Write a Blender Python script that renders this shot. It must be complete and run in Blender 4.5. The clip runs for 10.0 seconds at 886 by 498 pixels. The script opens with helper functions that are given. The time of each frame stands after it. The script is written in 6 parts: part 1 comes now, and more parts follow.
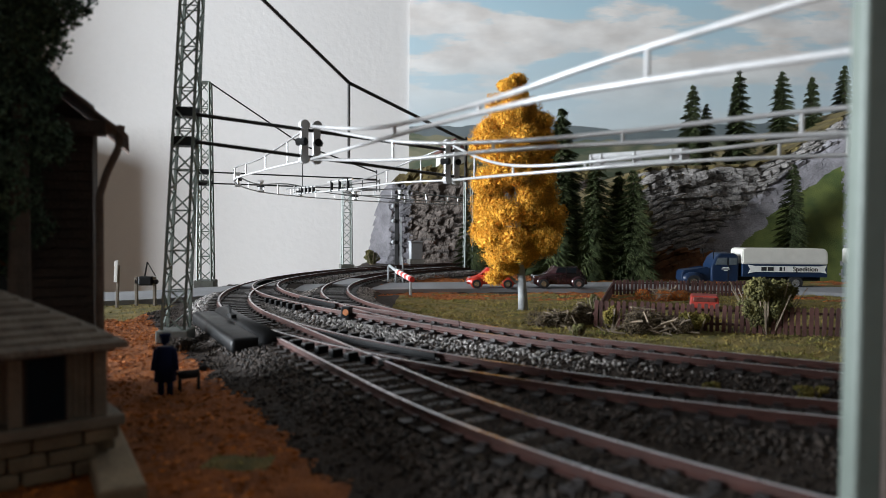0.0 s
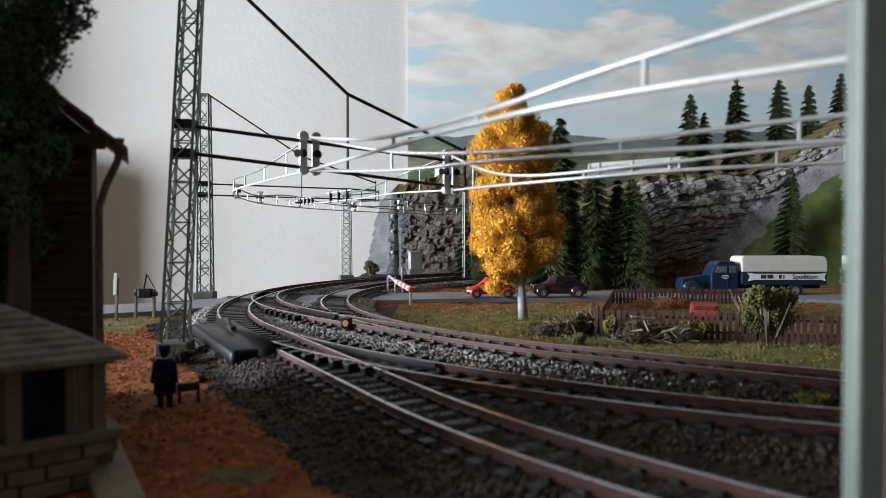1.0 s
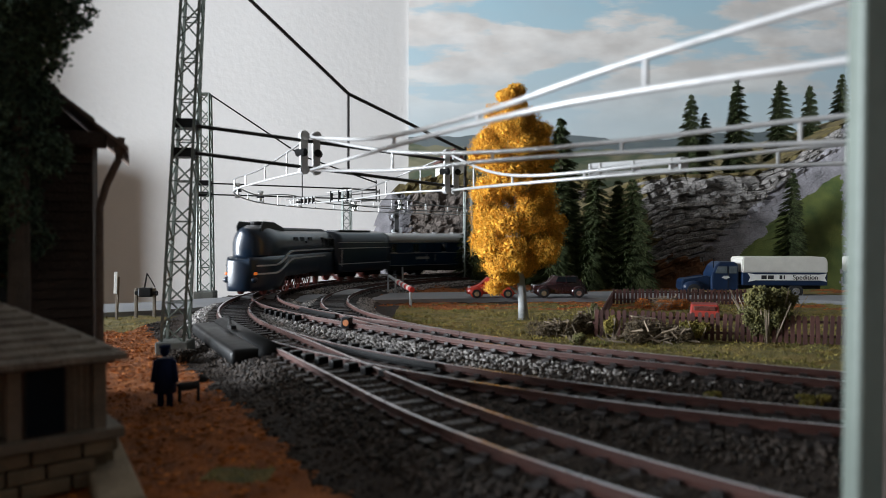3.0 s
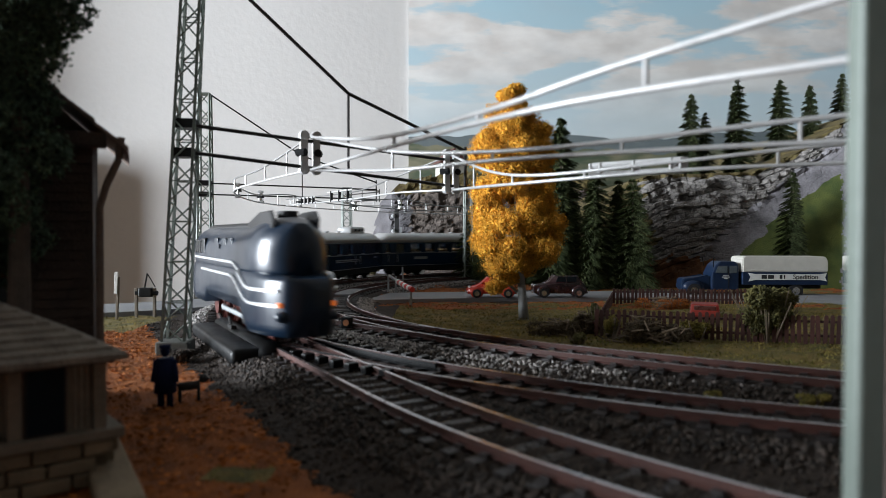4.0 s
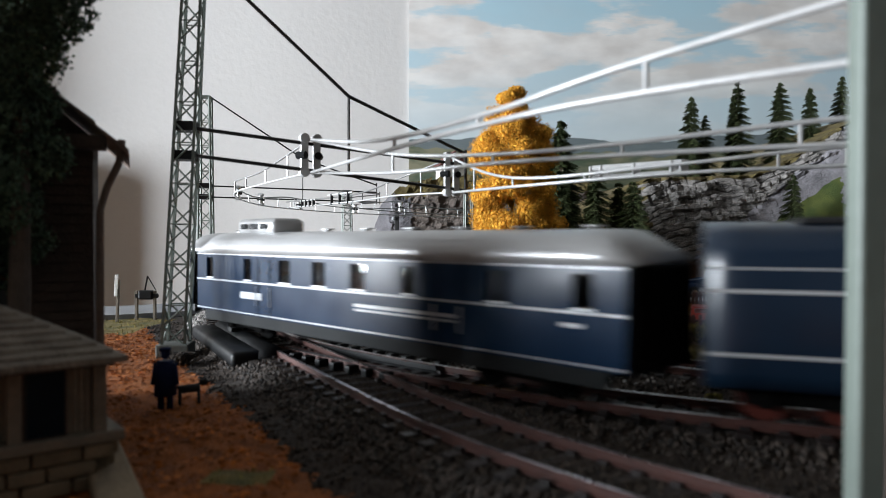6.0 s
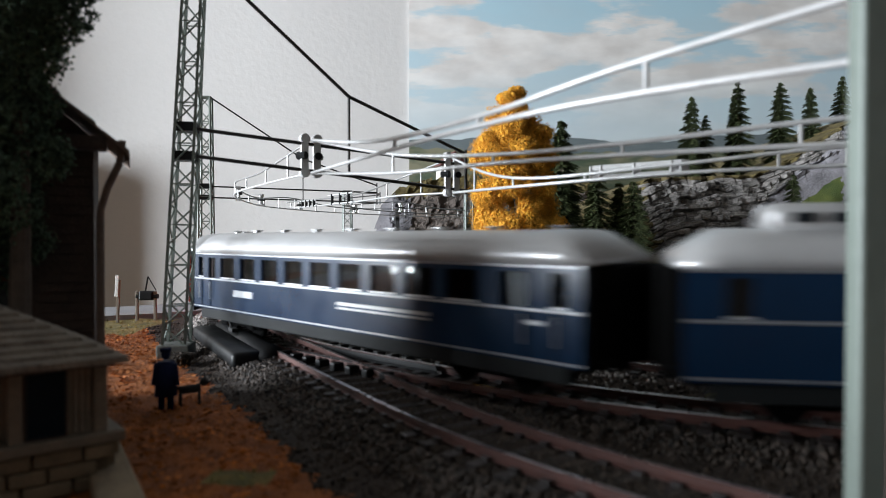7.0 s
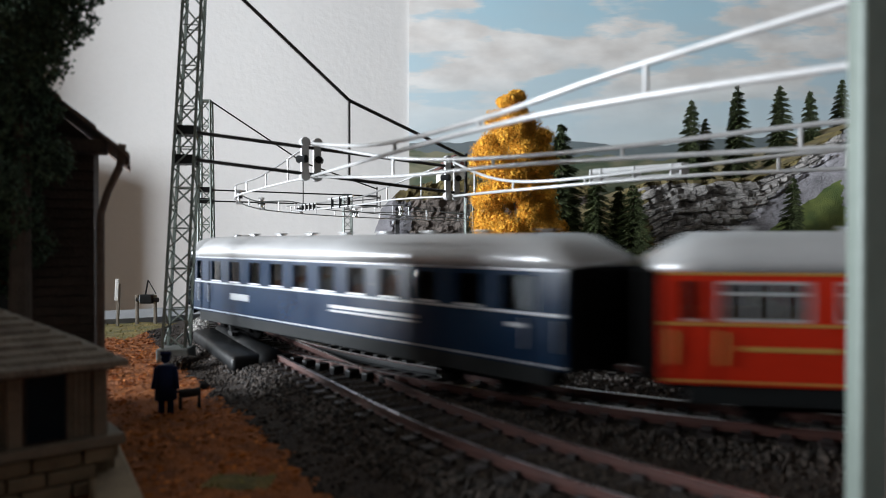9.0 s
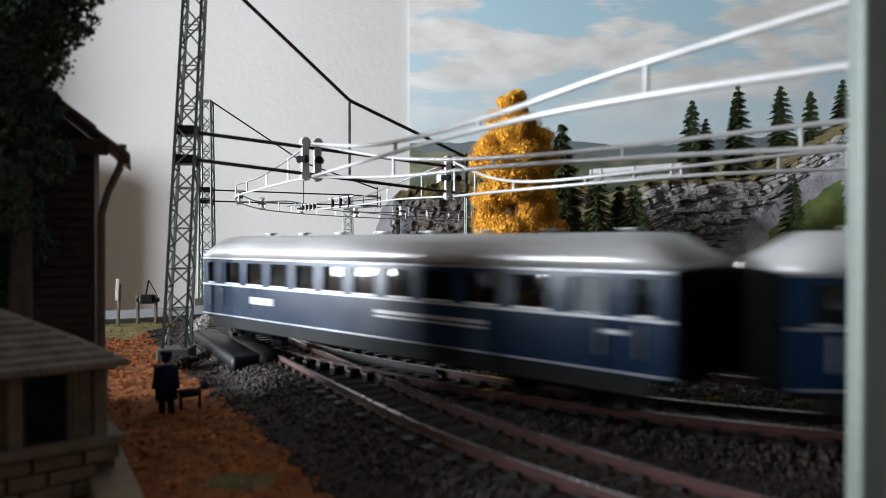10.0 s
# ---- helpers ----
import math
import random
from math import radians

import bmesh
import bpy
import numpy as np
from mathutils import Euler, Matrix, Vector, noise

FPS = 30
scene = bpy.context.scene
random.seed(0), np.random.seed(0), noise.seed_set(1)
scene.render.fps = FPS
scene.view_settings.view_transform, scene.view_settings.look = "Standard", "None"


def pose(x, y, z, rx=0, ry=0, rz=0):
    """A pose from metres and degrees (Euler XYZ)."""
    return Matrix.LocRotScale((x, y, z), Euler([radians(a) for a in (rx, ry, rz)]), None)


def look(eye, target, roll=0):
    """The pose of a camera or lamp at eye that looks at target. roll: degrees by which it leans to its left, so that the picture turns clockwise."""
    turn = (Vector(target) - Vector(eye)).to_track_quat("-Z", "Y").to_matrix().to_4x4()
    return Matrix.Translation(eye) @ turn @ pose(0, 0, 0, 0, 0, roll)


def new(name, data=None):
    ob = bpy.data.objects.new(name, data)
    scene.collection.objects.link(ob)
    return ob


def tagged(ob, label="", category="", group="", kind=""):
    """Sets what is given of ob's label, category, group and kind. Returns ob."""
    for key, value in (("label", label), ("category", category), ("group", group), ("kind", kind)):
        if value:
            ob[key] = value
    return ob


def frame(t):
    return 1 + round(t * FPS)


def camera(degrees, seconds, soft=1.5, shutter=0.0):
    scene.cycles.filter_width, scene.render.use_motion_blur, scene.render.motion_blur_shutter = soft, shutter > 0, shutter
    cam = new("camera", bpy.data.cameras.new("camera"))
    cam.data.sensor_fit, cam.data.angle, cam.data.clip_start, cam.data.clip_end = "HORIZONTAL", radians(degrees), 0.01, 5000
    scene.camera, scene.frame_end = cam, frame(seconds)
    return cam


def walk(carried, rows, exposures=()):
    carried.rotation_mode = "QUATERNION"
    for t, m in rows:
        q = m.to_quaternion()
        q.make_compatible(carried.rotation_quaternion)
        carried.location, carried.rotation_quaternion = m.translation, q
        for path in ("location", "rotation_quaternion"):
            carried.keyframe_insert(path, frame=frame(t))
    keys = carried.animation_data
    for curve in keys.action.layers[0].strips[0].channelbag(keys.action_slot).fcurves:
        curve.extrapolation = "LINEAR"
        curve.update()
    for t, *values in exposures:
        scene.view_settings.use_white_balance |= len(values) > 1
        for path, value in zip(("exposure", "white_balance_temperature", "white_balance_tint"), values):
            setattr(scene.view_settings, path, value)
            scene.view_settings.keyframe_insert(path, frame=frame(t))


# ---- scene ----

# ---------------------------------------------------------------- camera
cam = camera(65.0, 10.0, soft=0.8, shutter=0.55)
cam.data.dof.use_dof = True
cam.data.dof.focus_distance = 0.55
cam.data.dof.aperture_fstop = 23.0
EYE = (0.0, 0.0, 0.0415)
# seconds, degrees of pitch below the level, yaw to the left, roll
TILT = [(0.0, 1.919, 0.045, 0.407), (0.5, 1.519, -0.082, 0.141), (1.0, 1.088, 0.0, 0.0), (1.5, 1.017, 0.037, 0.031), (2.0, 1.013, 0.054, 0.034), (2.5, 1.062, 0.038, 0.136), (4.0, 1.116, 0.045, 0.09), (4.5, 1.043, 0.068, 0.078), (5.0, 0.985, 0.062, 0.112), (5.5, 0.913, 0.062, 0.112), (7.0, 0.877, 0.099, 0.04), (7.5, 0.758, 0.098, -0.005), (8.0, 0.717, 0.082, 0.042), (8.5, 0.647, 0.098, -0.027), (9.0, 0.597, 0.108, 0.015), (9.5, 0.657, 0.129, 0.042), (10.0, 0.597, 0.143, 0.008)]
walk(cam, [(t, pose(*EYE, 90 - p, 0, y) @ pose(0, 0, 0, 0, 0, r)) for t, p, y, r in TILT],
     exposures=[(0, 0.0), (10, 0.0)])

# ---------------------------------------------------------------- light
world = bpy.data.worlds.new("world")
scene.world = world
world.use_nodes = True
sky = world.node_tree.nodes.new("ShaderNodeTexSky")
sky.sky_type, sky.sun_disc, sky.sun_elevation, sky.sun_rotation = "NISHITA", False, radians(40), radians(60)
world.node_tree.links.new(sky.outputs[0], world.node_tree.nodes["Background"].inputs[0])
world.node_tree.nodes["Background"].inputs[1].default_value = 0.1
sun = new("sun", bpy.data.lights.new("sun", "SUN"))
sun.data.energy, sun.data.angle, sun.data.color = 1.0, radians(10), (1, 0.96, 0.9)
sun.matrix_world = look((3, 2, 3), (0, 0, 0))
WINDOW = dict(x=-2.3, y0=-0.60, y1=0.62, z0=-0.15, z1=0.85)
daylight = new("window_daylight", bpy.data.lights.new("window_daylight", "AREA"))
daylight.data.shape, daylight.data.size, daylight.data.size_y = "RECTANGLE", 1.00, 1.22
daylight.data.energy, daylight.data.color = 216.0, (0.855, 0.925, 1.0)
daylight.matrix_world = look((-2.34, 0.01, 0.35), (0, 0.01, 0.35))



# ---------------------------------------------------------------- materials
def material(name, color, rough=0.6, metal=0.0, var=0.25, scale=200.0, fine=1500.0, bump=0.2, tint=None,
             island=0.0, obj=0.0, coat=0.0, spec=0.5, depth=0.0006):
    """Procedural surface: two scales of variation in colour and relief."""
    m = bpy.data.materials.new(name)
    m.use_nodes = True
    nt = m.node_tree
    b = nt.nodes["Principled BSDF"]
    tc = nt.nodes.new("ShaderNodeTexCoord")
    n1, n2 = nt.nodes.new("ShaderNodeTexNoise"), nt.nodes.new("ShaderNodeTexNoise")
    for n, s, d in ((n1, scale, 4.0), (n2, fine, 3.0)):
        n.inputs["Scale"].default_value, n.inputs["Detail"].default_value = s, d
        nt.links.new(tc.outputs["Object"], n.inputs["Vector"])
    mix = nt.nodes.new("ShaderNodeMix")
    mix.data_type = "RGBA"
    dark = tuple(c * (1 - var) for c in color)
    lite = tint or tuple(min(1, c * (1 + var)) for c in color)
    mix.inputs[6].default_value, mix.inputs[7].default_value = (*dark, 1), (*lite, 1)
    ramp = nt.nodes.new("ShaderNodeMapRange")
    ramp.inputs[1].default_value, ramp.inputs[2].default_value = 0.32, 0.68
    add = nt.nodes.new("ShaderNodeMath")
    add.operation, add.inputs[1].default_value = "MULTIPLY_ADD", 0.65
    half = nt.nodes.new("ShaderNodeMath")
    half.operation, half.inputs[1].default_value = "MULTIPLY", 0.35
    nt.links.new(n2.outputs[0], half.inputs[0])
    nt.links.new(n1.outputs[0], add.inputs[0])
    nt.links.new(half.outputs[0], add.inputs[2])
    nt.links.new(add.outputs[0], ramp.inputs[0])
    nt.links.new(ramp.outputs[0], mix.inputs[0])
    col = mix.outputs[2]
    if island or obj:
        hsv = nt.nodes.new("ShaderNodeHueSaturation")
        rnd = nt.nodes.new("ShaderNodeMapRange")
        k = island or obj
        rnd.inputs[3].default_value, rnd.inputs[4].default_value = 1 - k, 1 + k
        src = nt.nodes.new("ShaderNodeNewGeometry").outputs["Random Per Island"] if island else \
            nt.nodes.new("ShaderNodeObjectInfo").outputs["Random"]
        nt.links.new(src, rnd.inputs[0])
        nt.links.new(rnd.outputs[0], hsv.inputs["Value"])
        nt.links.new(col, hsv.inputs["Color"])
        col = hsv.outputs[0]
    nt.links.new(col, b.inputs["Base Color"])
    rr = nt.nodes.new("ShaderNodeMapRange")
    rr.inputs[3].default_value, rr.inputs[4].default_value = max(0.03, rough - 0.1), min(1, rough + 0.1)
    nt.links.new(n1.outputs[0], rr.inputs[0])
    nt.links.new(rr.outputs[0], b.inputs["Roughness"])
    b.inputs["Metallic"].default_value = metal
    b.inputs["Specular IOR Level"].default_value = spec
    b.inputs["Coat Weight"].default_value = coat
    b.inputs["Coat Roughness"].default_value = 0.15
    if bump:
        bp = nt.nodes.new("ShaderNodeBump")
        bp.inputs["Strength"].default_value, bp.inputs["Distance"].default_value = bump, depth
        nt.links.new(n2.outputs[0], bp.inputs["Height"])
        nt.links.new(bp.outputs[0], b.inputs["Normal"])
    return m


def glass(name, color, rough=0.03):
    m = bpy.data.materials.new(name)
    m.use_nodes = True
    nt = m.node_tree
    out = nt.nodes["Material Output"]
    nt.nodes.remove(nt.nodes["Principled BSDF"])
    tr, gl, mx, fr = (nt.nodes.new("ShaderNode" + k) for k in ("BsdfTransparent", "BsdfGlossy", "MixShader", "Fresnel"))
    tr.inputs[0].default_value, gl.inputs[1].default_value = (*color, 1), rough
    fr.inputs[0].default_value = 1.5
    for a, c in ((fr.outputs[0], mx.inputs[0]), (tr.outputs[0], mx.inputs[1]), (gl.outputs[0], mx.inputs[2]),
                 (mx.outputs[0], out.inputs[0])):
        nt.links.new(a, c)
    return m


def glowing(name, color, strength):
    m = material(name, color, 0.3, var=0.05)
    b = m.node_tree.nodes["Principled BSDF"]
    b.inputs["Emission Color"].default_value, b.inputs["Emission Strength"].default_value = (*color, 1), strength
    return m


# unseen walls: the dark of the room's unlit side is put into this colour
ROOMSHADE = material("unlit_room_shade", (0.10, 0.09, 0.08), 0.9, var=0.08, scale=6, fine=90, bump=0.3)
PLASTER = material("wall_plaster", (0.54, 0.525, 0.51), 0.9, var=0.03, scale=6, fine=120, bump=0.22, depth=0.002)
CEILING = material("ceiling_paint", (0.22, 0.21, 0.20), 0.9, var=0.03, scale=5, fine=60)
FLOORWOOD = material("floor_boards", (0.25, 0.16, 0.09), 0.5, var=0.3, scale=8, fine=60)
EARTH = material("brown_earth", (0.036, 0.024, 0.017), 0.95, var=0.45, scale=70, fine=900, bump=0.9, depth=0.002)
LEAFSOIL = material("orange_litter", (0.33, 0.10, 0.018), 0.95, var=0.5, scale=120, fine=1400, bump=0.9, depth=0.002)
GRASSSOIL = material("green_flock", (0.16, 0.17, 0.05), 0.95, var=0.45, scale=110, fine=1600, bump=0.9, depth=0.002,
                     tint=(0.32, 0.22, 0.06))
ROADGREY = material("road_grey", (0.26, 0.265, 0.275), 0.75, var=0.14, scale=40, fine=1500, bump=0.25)
BALLAST = material("ballast_stone", (0.32, 0.298, 0.282), 0.5, var=0.35, scale=300, fine=2500, bump=0.4, island=0.8)
RAILSIDE = material("rusty_rail", (0.080, 0.030, 0.023), 0.62, var=0.3, scale=150, fine=1500, bump=0.2)
RAILTOP = material("worn_rail_head", (0.60, 0.56, 0.57), 0.28, metal=0.9, var=0.2, scale=90, fine=900, bump=0.1)
SLEEPER = material("dark_sleeper", (0.024, 0.019, 0.018), 0.42, var=0.35, scale=260, fine=1800, bump=0.3, obj=0.3)
BLACKPLASTIC = material("black_plastic", (0.006, 0.0065, 0.007), 0.42, var=0.2, scale=200, fine=2500, bump=0.06, spec=0.25)
MASTGREEN = material("grey_green_mast", (0.16, 0.19, 0.165), 0.45, var=0.2, scale=200, fine=1800, bump=0.12)
CONCRETE = material("grey_concrete", (0.30, 0.30, 0.27), 0.85, var=0.2, scale=160, fine=1500, bump=0.4)
DARKCONCRETE = material("dark_concrete", (0.13, 0.135, 0.12), 0.9, var=0.3, scale=160, fine=1500, bump=0.4)
WIREDARK = material("dark_wire", (0.045, 0.042, 0.04), 0.4, metal=0.6, var=0.2)
WIRESTEEL = material("grey_steel_wire", (0.30, 0.30, 0.295), 0.35, metal=0.5, var=0.15)
WIRESILVER = material("silver_wire", (0.62, 0.62, 0.615), 0.35, metal=0.25, var=0.1)
TIMBER = material("dark_timber", (0.062, 0.044, 0.036), 0.8, var=0.4, scale=120, fine=1200, bump=0.6)
MOSSROOF = material("mossy_grey_roof", (0.24, 0.195, 0.160), 0.9, var=0.4, scale=220, fine=1700, bump=0.9, depth=0.0012, tint=(0.34, 0.30, 0.245))
SLATE = material("brown_slate", (0.17, 0.125, 0.10), 0.85, var=0.35, scale=150, fine=1300, bump=0.6)


# ---------------------------------------------------------------- building tools
def mesh_of(name, verts, faces, mats, index=None, smooth=False):
    me = bpy.data.meshes.new(name)
    me.from_pydata([tuple(v) for v in verts], [], [tuple(f) for f in faces])
    for m in (mats if isinstance(mats, (list, tuple)) else [mats]):
        me.materials.append(m)
    if index is not None:
        me.polygons.foreach_set("material_index", np.asarray(index, dtype=np.int32))
    if smooth:
        me.polygons.foreach_set("use_smooth", np.ones(len(me.polygons), dtype=bool))
    me.update()
    return me


def thing(name, label, category, at=None, group="", kind=""):
    ob = new(name)
    ob.empty_display_size = 0.01
    if at is not None:
        ob.matrix_basis = at
    return tagged(ob, label, category, group, kind)


def part(name, bm, mat=None, parent=None, label="", smooth=False):
    """Links a bmesh (or a ready mesh) as one mesh object under a thing or part."""
    if isinstance(bm, bpy.types.Mesh):
        me = bm
    else:
        me = bpy.data.meshes.new(name)
        bmesh.ops.recalc_face_normals(bm, faces=bm.faces)
        bm.to_mesh(me)
        bm.free()
        for m in (mat if isinstance(mat, (list, tuple)) else [mat]):
            me.materials.append(m)
    if smooth:
        me.polygons.foreach_set("use_smooth", np.ones(len(me.polygons), dtype=bool))
    ob = new(name, me)
    ob.parent = parent
    if label:
        ob["label"] = label
    return ob


def box(bm, c, s, m=None, bevel=0.0):
    """Adds a box of size s centred at c, turned by the matrix m, to bm."""
    mat = (m or Matrix()) @ Matrix.Translation(c) @ Matrix.Diagonal((*s, 1))
    got = bmesh.ops.create_cube(bm, size=1.0, matrix=mat)["verts"]
    if bevel:
        edges = {e for v in got for e in v.link_edges}
        bmesh.ops.bevel(bm, geom=list(edges), offset=bevel, segments=2, affect="EDGES", profile=0.5)
    return bm


def bar(bm, a, b, r, n=6, r2=None):
    """Adds a round bar from a to b."""
    a, b = Vector(a), Vector(b)
    d = b - a
    m = Matrix.Translation((a + b) / 2) @ d.to_track_quat("Z", "Y").to_matrix().to_4x4()
    bmesh.ops.create_cone(bm, cap_ends=True, segments=n, radius1=r, radius2=r if r2 is None else r2,
                          depth=d.length, matrix=m)
    return bm


def ball(bm, c, s, m=None, u=10, v=7):
    mat = (m or Matrix()) @ Matrix.Translation(c) @ Matrix.Diagonal((*s, 1))
    bmesh.ops.create_uvsphere(bm, u_segments=u, v_segments=v, radius=1.0, matrix=mat)
    return bm


def prism(bm, outline, y0, y1, m=None):
    """Extrudes an x-z outline from y0 to y1."""
    m = m or Matrix()
    lo = [bm.verts.new(m @ Vector((x, y0, z))) for x, z in outline]
    hi = [bm.verts.new(m @ Vector((x, y1, z))) for x, z in outline]
    n = len(outline)
    bm.faces.new(lo)
    bm.faces.new(hi[::-1])
    for i in range(n):
        bm.faces.new((lo[i], lo[(i + 1) % n], hi[(i + 1) % n], hi[i]))
    return bm


def sweep(points, profile, mats, face_mat=None, closed=True):
    """A mesh of the profile (sideways, up) carried along points (x, y, z)."""
    P = np.asarray(points, float)
    T = np.gradient(P, axis=0)
    T /= np.linalg.norm(T, axis=1)[:, None]
    S = np.c_[T[:, 1], -T[:, 0], 0 * T[:, 0]]
    S /= np.linalg.norm(S, axis=1)[:, None]
    k = len(profile)
    V = np.concatenate([[p + s * u + np.array((0, 0, w)) for u, w in profile] for p, s in zip(P, S)])
    F, I = [], []
    for i in range(len(P) - 1):
        for j in range(k if closed else k - 1):
            j2 = (j + 1) % k
            F.append((i * k + j, i * k + j2, (i + 1) * k + j2, (i + 1) * k + j))
            I.append(face_mat[j] if face_mat else 0)
    if closed:
        F += [tuple(range(k)), tuple(range((len(P) - 1) * k, len(P) * k))[::-1]]
        I += [0, 0]
    return mesh_of("sweep", V, F, mats, I)


# ---------------------------------------------------------------- plan: tracks round one centre
CX, CY = 0.217, 0.489


def ring(radius, a0, a1, step=0.004):
    """Points on a curve round the centre; radius may be a function of the angle in degrees."""
    n = max(3, int(abs(radians(a1 - a0)) * 0.35 / step))
    out = []
    for a in np.linspace(a0, a1, n):
        r = radius(a) if callable(radius) else radius
        out.append((CX + r * math.cos(radians(a)), CY + r * math.sin(radians(a)), 0.0))
    return np.array(out)


def ease(u):
    u = min(1.0, max(0.0, u))
    return u * u * (3 - 2 * u)


R_MAIN, R_INNER = 0.349, 0.290


def main_radius(a):
    return R_MAIN + 0.004 * ease((a - 225) / 25)


def straight_then_curve(start, heading, parts, step=0.004):
    """Points from a start, a heading in degrees and (length, radius) pieces; radius 0 is straight, positive turns left."""
    p, h, out = np.array(start, float), radians(heading), []
    for length, radius in parts:
        n = max(2, int(length / step))
        for i in range(n):
            out.append((p[0], p[1], 0.0))
            h += (length / n / radius) if radius else 0.0
            p += np.array((math.cos(h), math.sin(h))) * length / n
    return np.array(out)


def tangent_run(radius, a, length, step=0.006):
    """A straight run off the ring at the angle a; a negative length runs backwards."""
    p, n = np.array((CX + radius * math.cos(radians(a)), CY + radius * math.sin(radians(a)), 0.0)), int(abs(length) / step)
    d = np.array((-math.sin(radians(a)), math.cos(radians(a)), 0.0)) * (1 if length > 0 else -1)
    return np.array([p + d * abs(length) * (i + 1) / n for i in range(n)])


A_IN, A_OUT = 75.0, 275.0
LINE_MAIN = np.concatenate([tangent_run(R_MAIN, A_IN, -1.45)[::-1], ring(main_radius, A_IN, A_OUT),
                            tangent_run(main_radius(A_OUT), A_OUT, 1.1)])
LINE_FRONT = straight_then_curve((CX + R_MAIN * math.cos(radians(209.4)), CY + R_MAIN * math.sin(radians(209.4))),
                                 -60.6, [(0.155, 0), (0.36, 0.37)])
LINE_INNER = np.concatenate([tangent_run(R_INNER, A_IN, -1.2)[::-1], ring(R_INNER, A_IN, 233), straight_then_curve(
    (CX + R_INNER * math.cos(radians(233.6)), CY + R_INNER * math.sin(radians(233.6))), -36.4, [(0.5, 1.0)])])
LINE_CROSS = ring(lambda a: R_MAIN - (R_MAIN - R_INNER) * ease((a - 168) / 56), 172, 222)
LINES = (LINE_MAIN, LINE_FRONT, LINE_INNER, LINE_CROSS)

# ---------------------------------------------------------------- the room
def room():
    w = WINDOW

    def wall(name, pieces, mat, label):
        bm = bmesh.new()
        for c, s in pieces:
            box(bm, c, s)
        return tagged(part(name, bm, mat), label, "wall", kind="structure")

    wall("wall_north", [((-0.15, 1.18, 0.65), (4.9, 0.1, 2.9))], PLASTER, "white rough-plastered room wall behind the layout")
    wall("wall_east", [((2.1, -0.5, 0.65), (0.1, 3.26, 2.9))], ROOMSHADE, "plain unseen side wall, the room's dimness in its brown-grey colour")
    wall("wall_south", [((-0.15, -2.1, 0.65), (4.9, 0.1, 2.9))], ROOMSHADE, "plain unseen rear wall, the room's dimness in its brown-grey colour")
    x = w["x"] - 0.05
    wall("wall_west", [
        ((x, (w["y1"] + 1.13) / 2, 0.65), (0.1, 1.13 - w["y1"], 2.9)),
        ((x, (w["y0"] - 2.05) / 2, 0.65), (0.1, 2.05 + w["y0"], 2.9)),
        ((x, (w["y0"] + w["y1"]) / 2, (w["z0"] - 0.8) / 2), (0.1, w["y1"] - w["y0"], w["z0"] + 0.8)),
        ((x, (w["y0"] + w["y1"]) / 2, (w["z1"] + 2.1) / 2), (0.1, w["y1"] - w["y0"], 2.1 - w["z1"]))],
        PLASTER, "white plastered wall with the window opening")
    # hidden block added only to cast the soft shadow low on the north wall
    wall("shade_ledge", [((-0.72, 1.075, -0.32), (0.20, 0.11, 0.99))], PLASTER, "hidden plain white ledge added to shade the room wall")
    # added out of view: keeps window light off the north wall's left part
    wall("shade_pier", [((-1.02, 1.05, 0.65), (0.40, 0.16, 2.9))], PLASTER, "plain white pier added out of view to shade the wall")
    bm = bmesh.new()
    box(bm, (-0.15, -0.45, 2.15), (5.0, 3.5, 0.1))
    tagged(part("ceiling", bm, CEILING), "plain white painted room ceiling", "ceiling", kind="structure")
    bm = bmesh.new()
    box(bm, (-0.15, -0.45, -0.85), (5.0, 3.5, 0.1))
    tagged(part("floor", bm, FLOORWOOD), "brown wooden room floor below the layout table", "floor", kind="structure")
    win = thing("window_1", "white-framed window letting in daylight", "window", kind="structure")
    bm = bmesh.new()
    yc, zc, h, l = (w["y0"] + w["y1"]) / 2, (w["z0"] + w["z1"]) / 2, w["z1"] - w["z0"], w["y1"] - w["y0"]
    for yy in (w["y0"] + 0.02, w["y1"] - 0.02):
        box(bm, (w["x"] - 0.02, yy, zc), (0.03, 0.04, h))
    for zz in (w["z0"] + 0.02, w["z1"] - 0.02):
        box(bm, (w["x"] - 0.02, yc, zz), (0.03, l - 0.08, 0.04))
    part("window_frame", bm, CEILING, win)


def smooth_path(points, n=14):
    """A smooth line through a few guide points."""
    P = np.array([points[0], *points, points[-1]], float)
    out = []
    for i in range(1, len(P) - 2):
        for u in np.linspace(0, 1, n, endpoint=i == len(P) - 3):
            a, b, c, d = P[i - 1:i + 3]
            out.append(0.5 * (2 * b + (c - a) * u + (2 * a - 5 * b + 4 * c - d) * u * u + (3 * b - a - 3 * c + d) * u ** 3))
    return np.array(out)


ROAD = smooth_path([(-0.75, 0.36), (-0.40, 0.39), (-0.22, 0.435), (-0.13, 0.50), (0.0, 0.537), (0.10, 0.545),
                    (0.20, 0.553), (0.29, 0.525), (0.42, 0.47), (0.75, 0.42)])
GROUND_Z, BED_Z = -0.0075, -0.0034
DENSE = [np.asarray(l)[:, :2] for l in LINES]
ALLPTS = np.concatenate(DENSE)


def near_distance(xy, pts, chunk=4000):
    """Distance of each place from the nearest of pts."""
    xy, out = np.asarray(xy, float), []
    for i in range(0, len(xy), chunk):
        d = xy[i:i + chunk, None, :] - pts[None, :, :]
        out.append(np.sqrt((d ** 2).sum(2).min(1)))
    return np.concatenate(out)


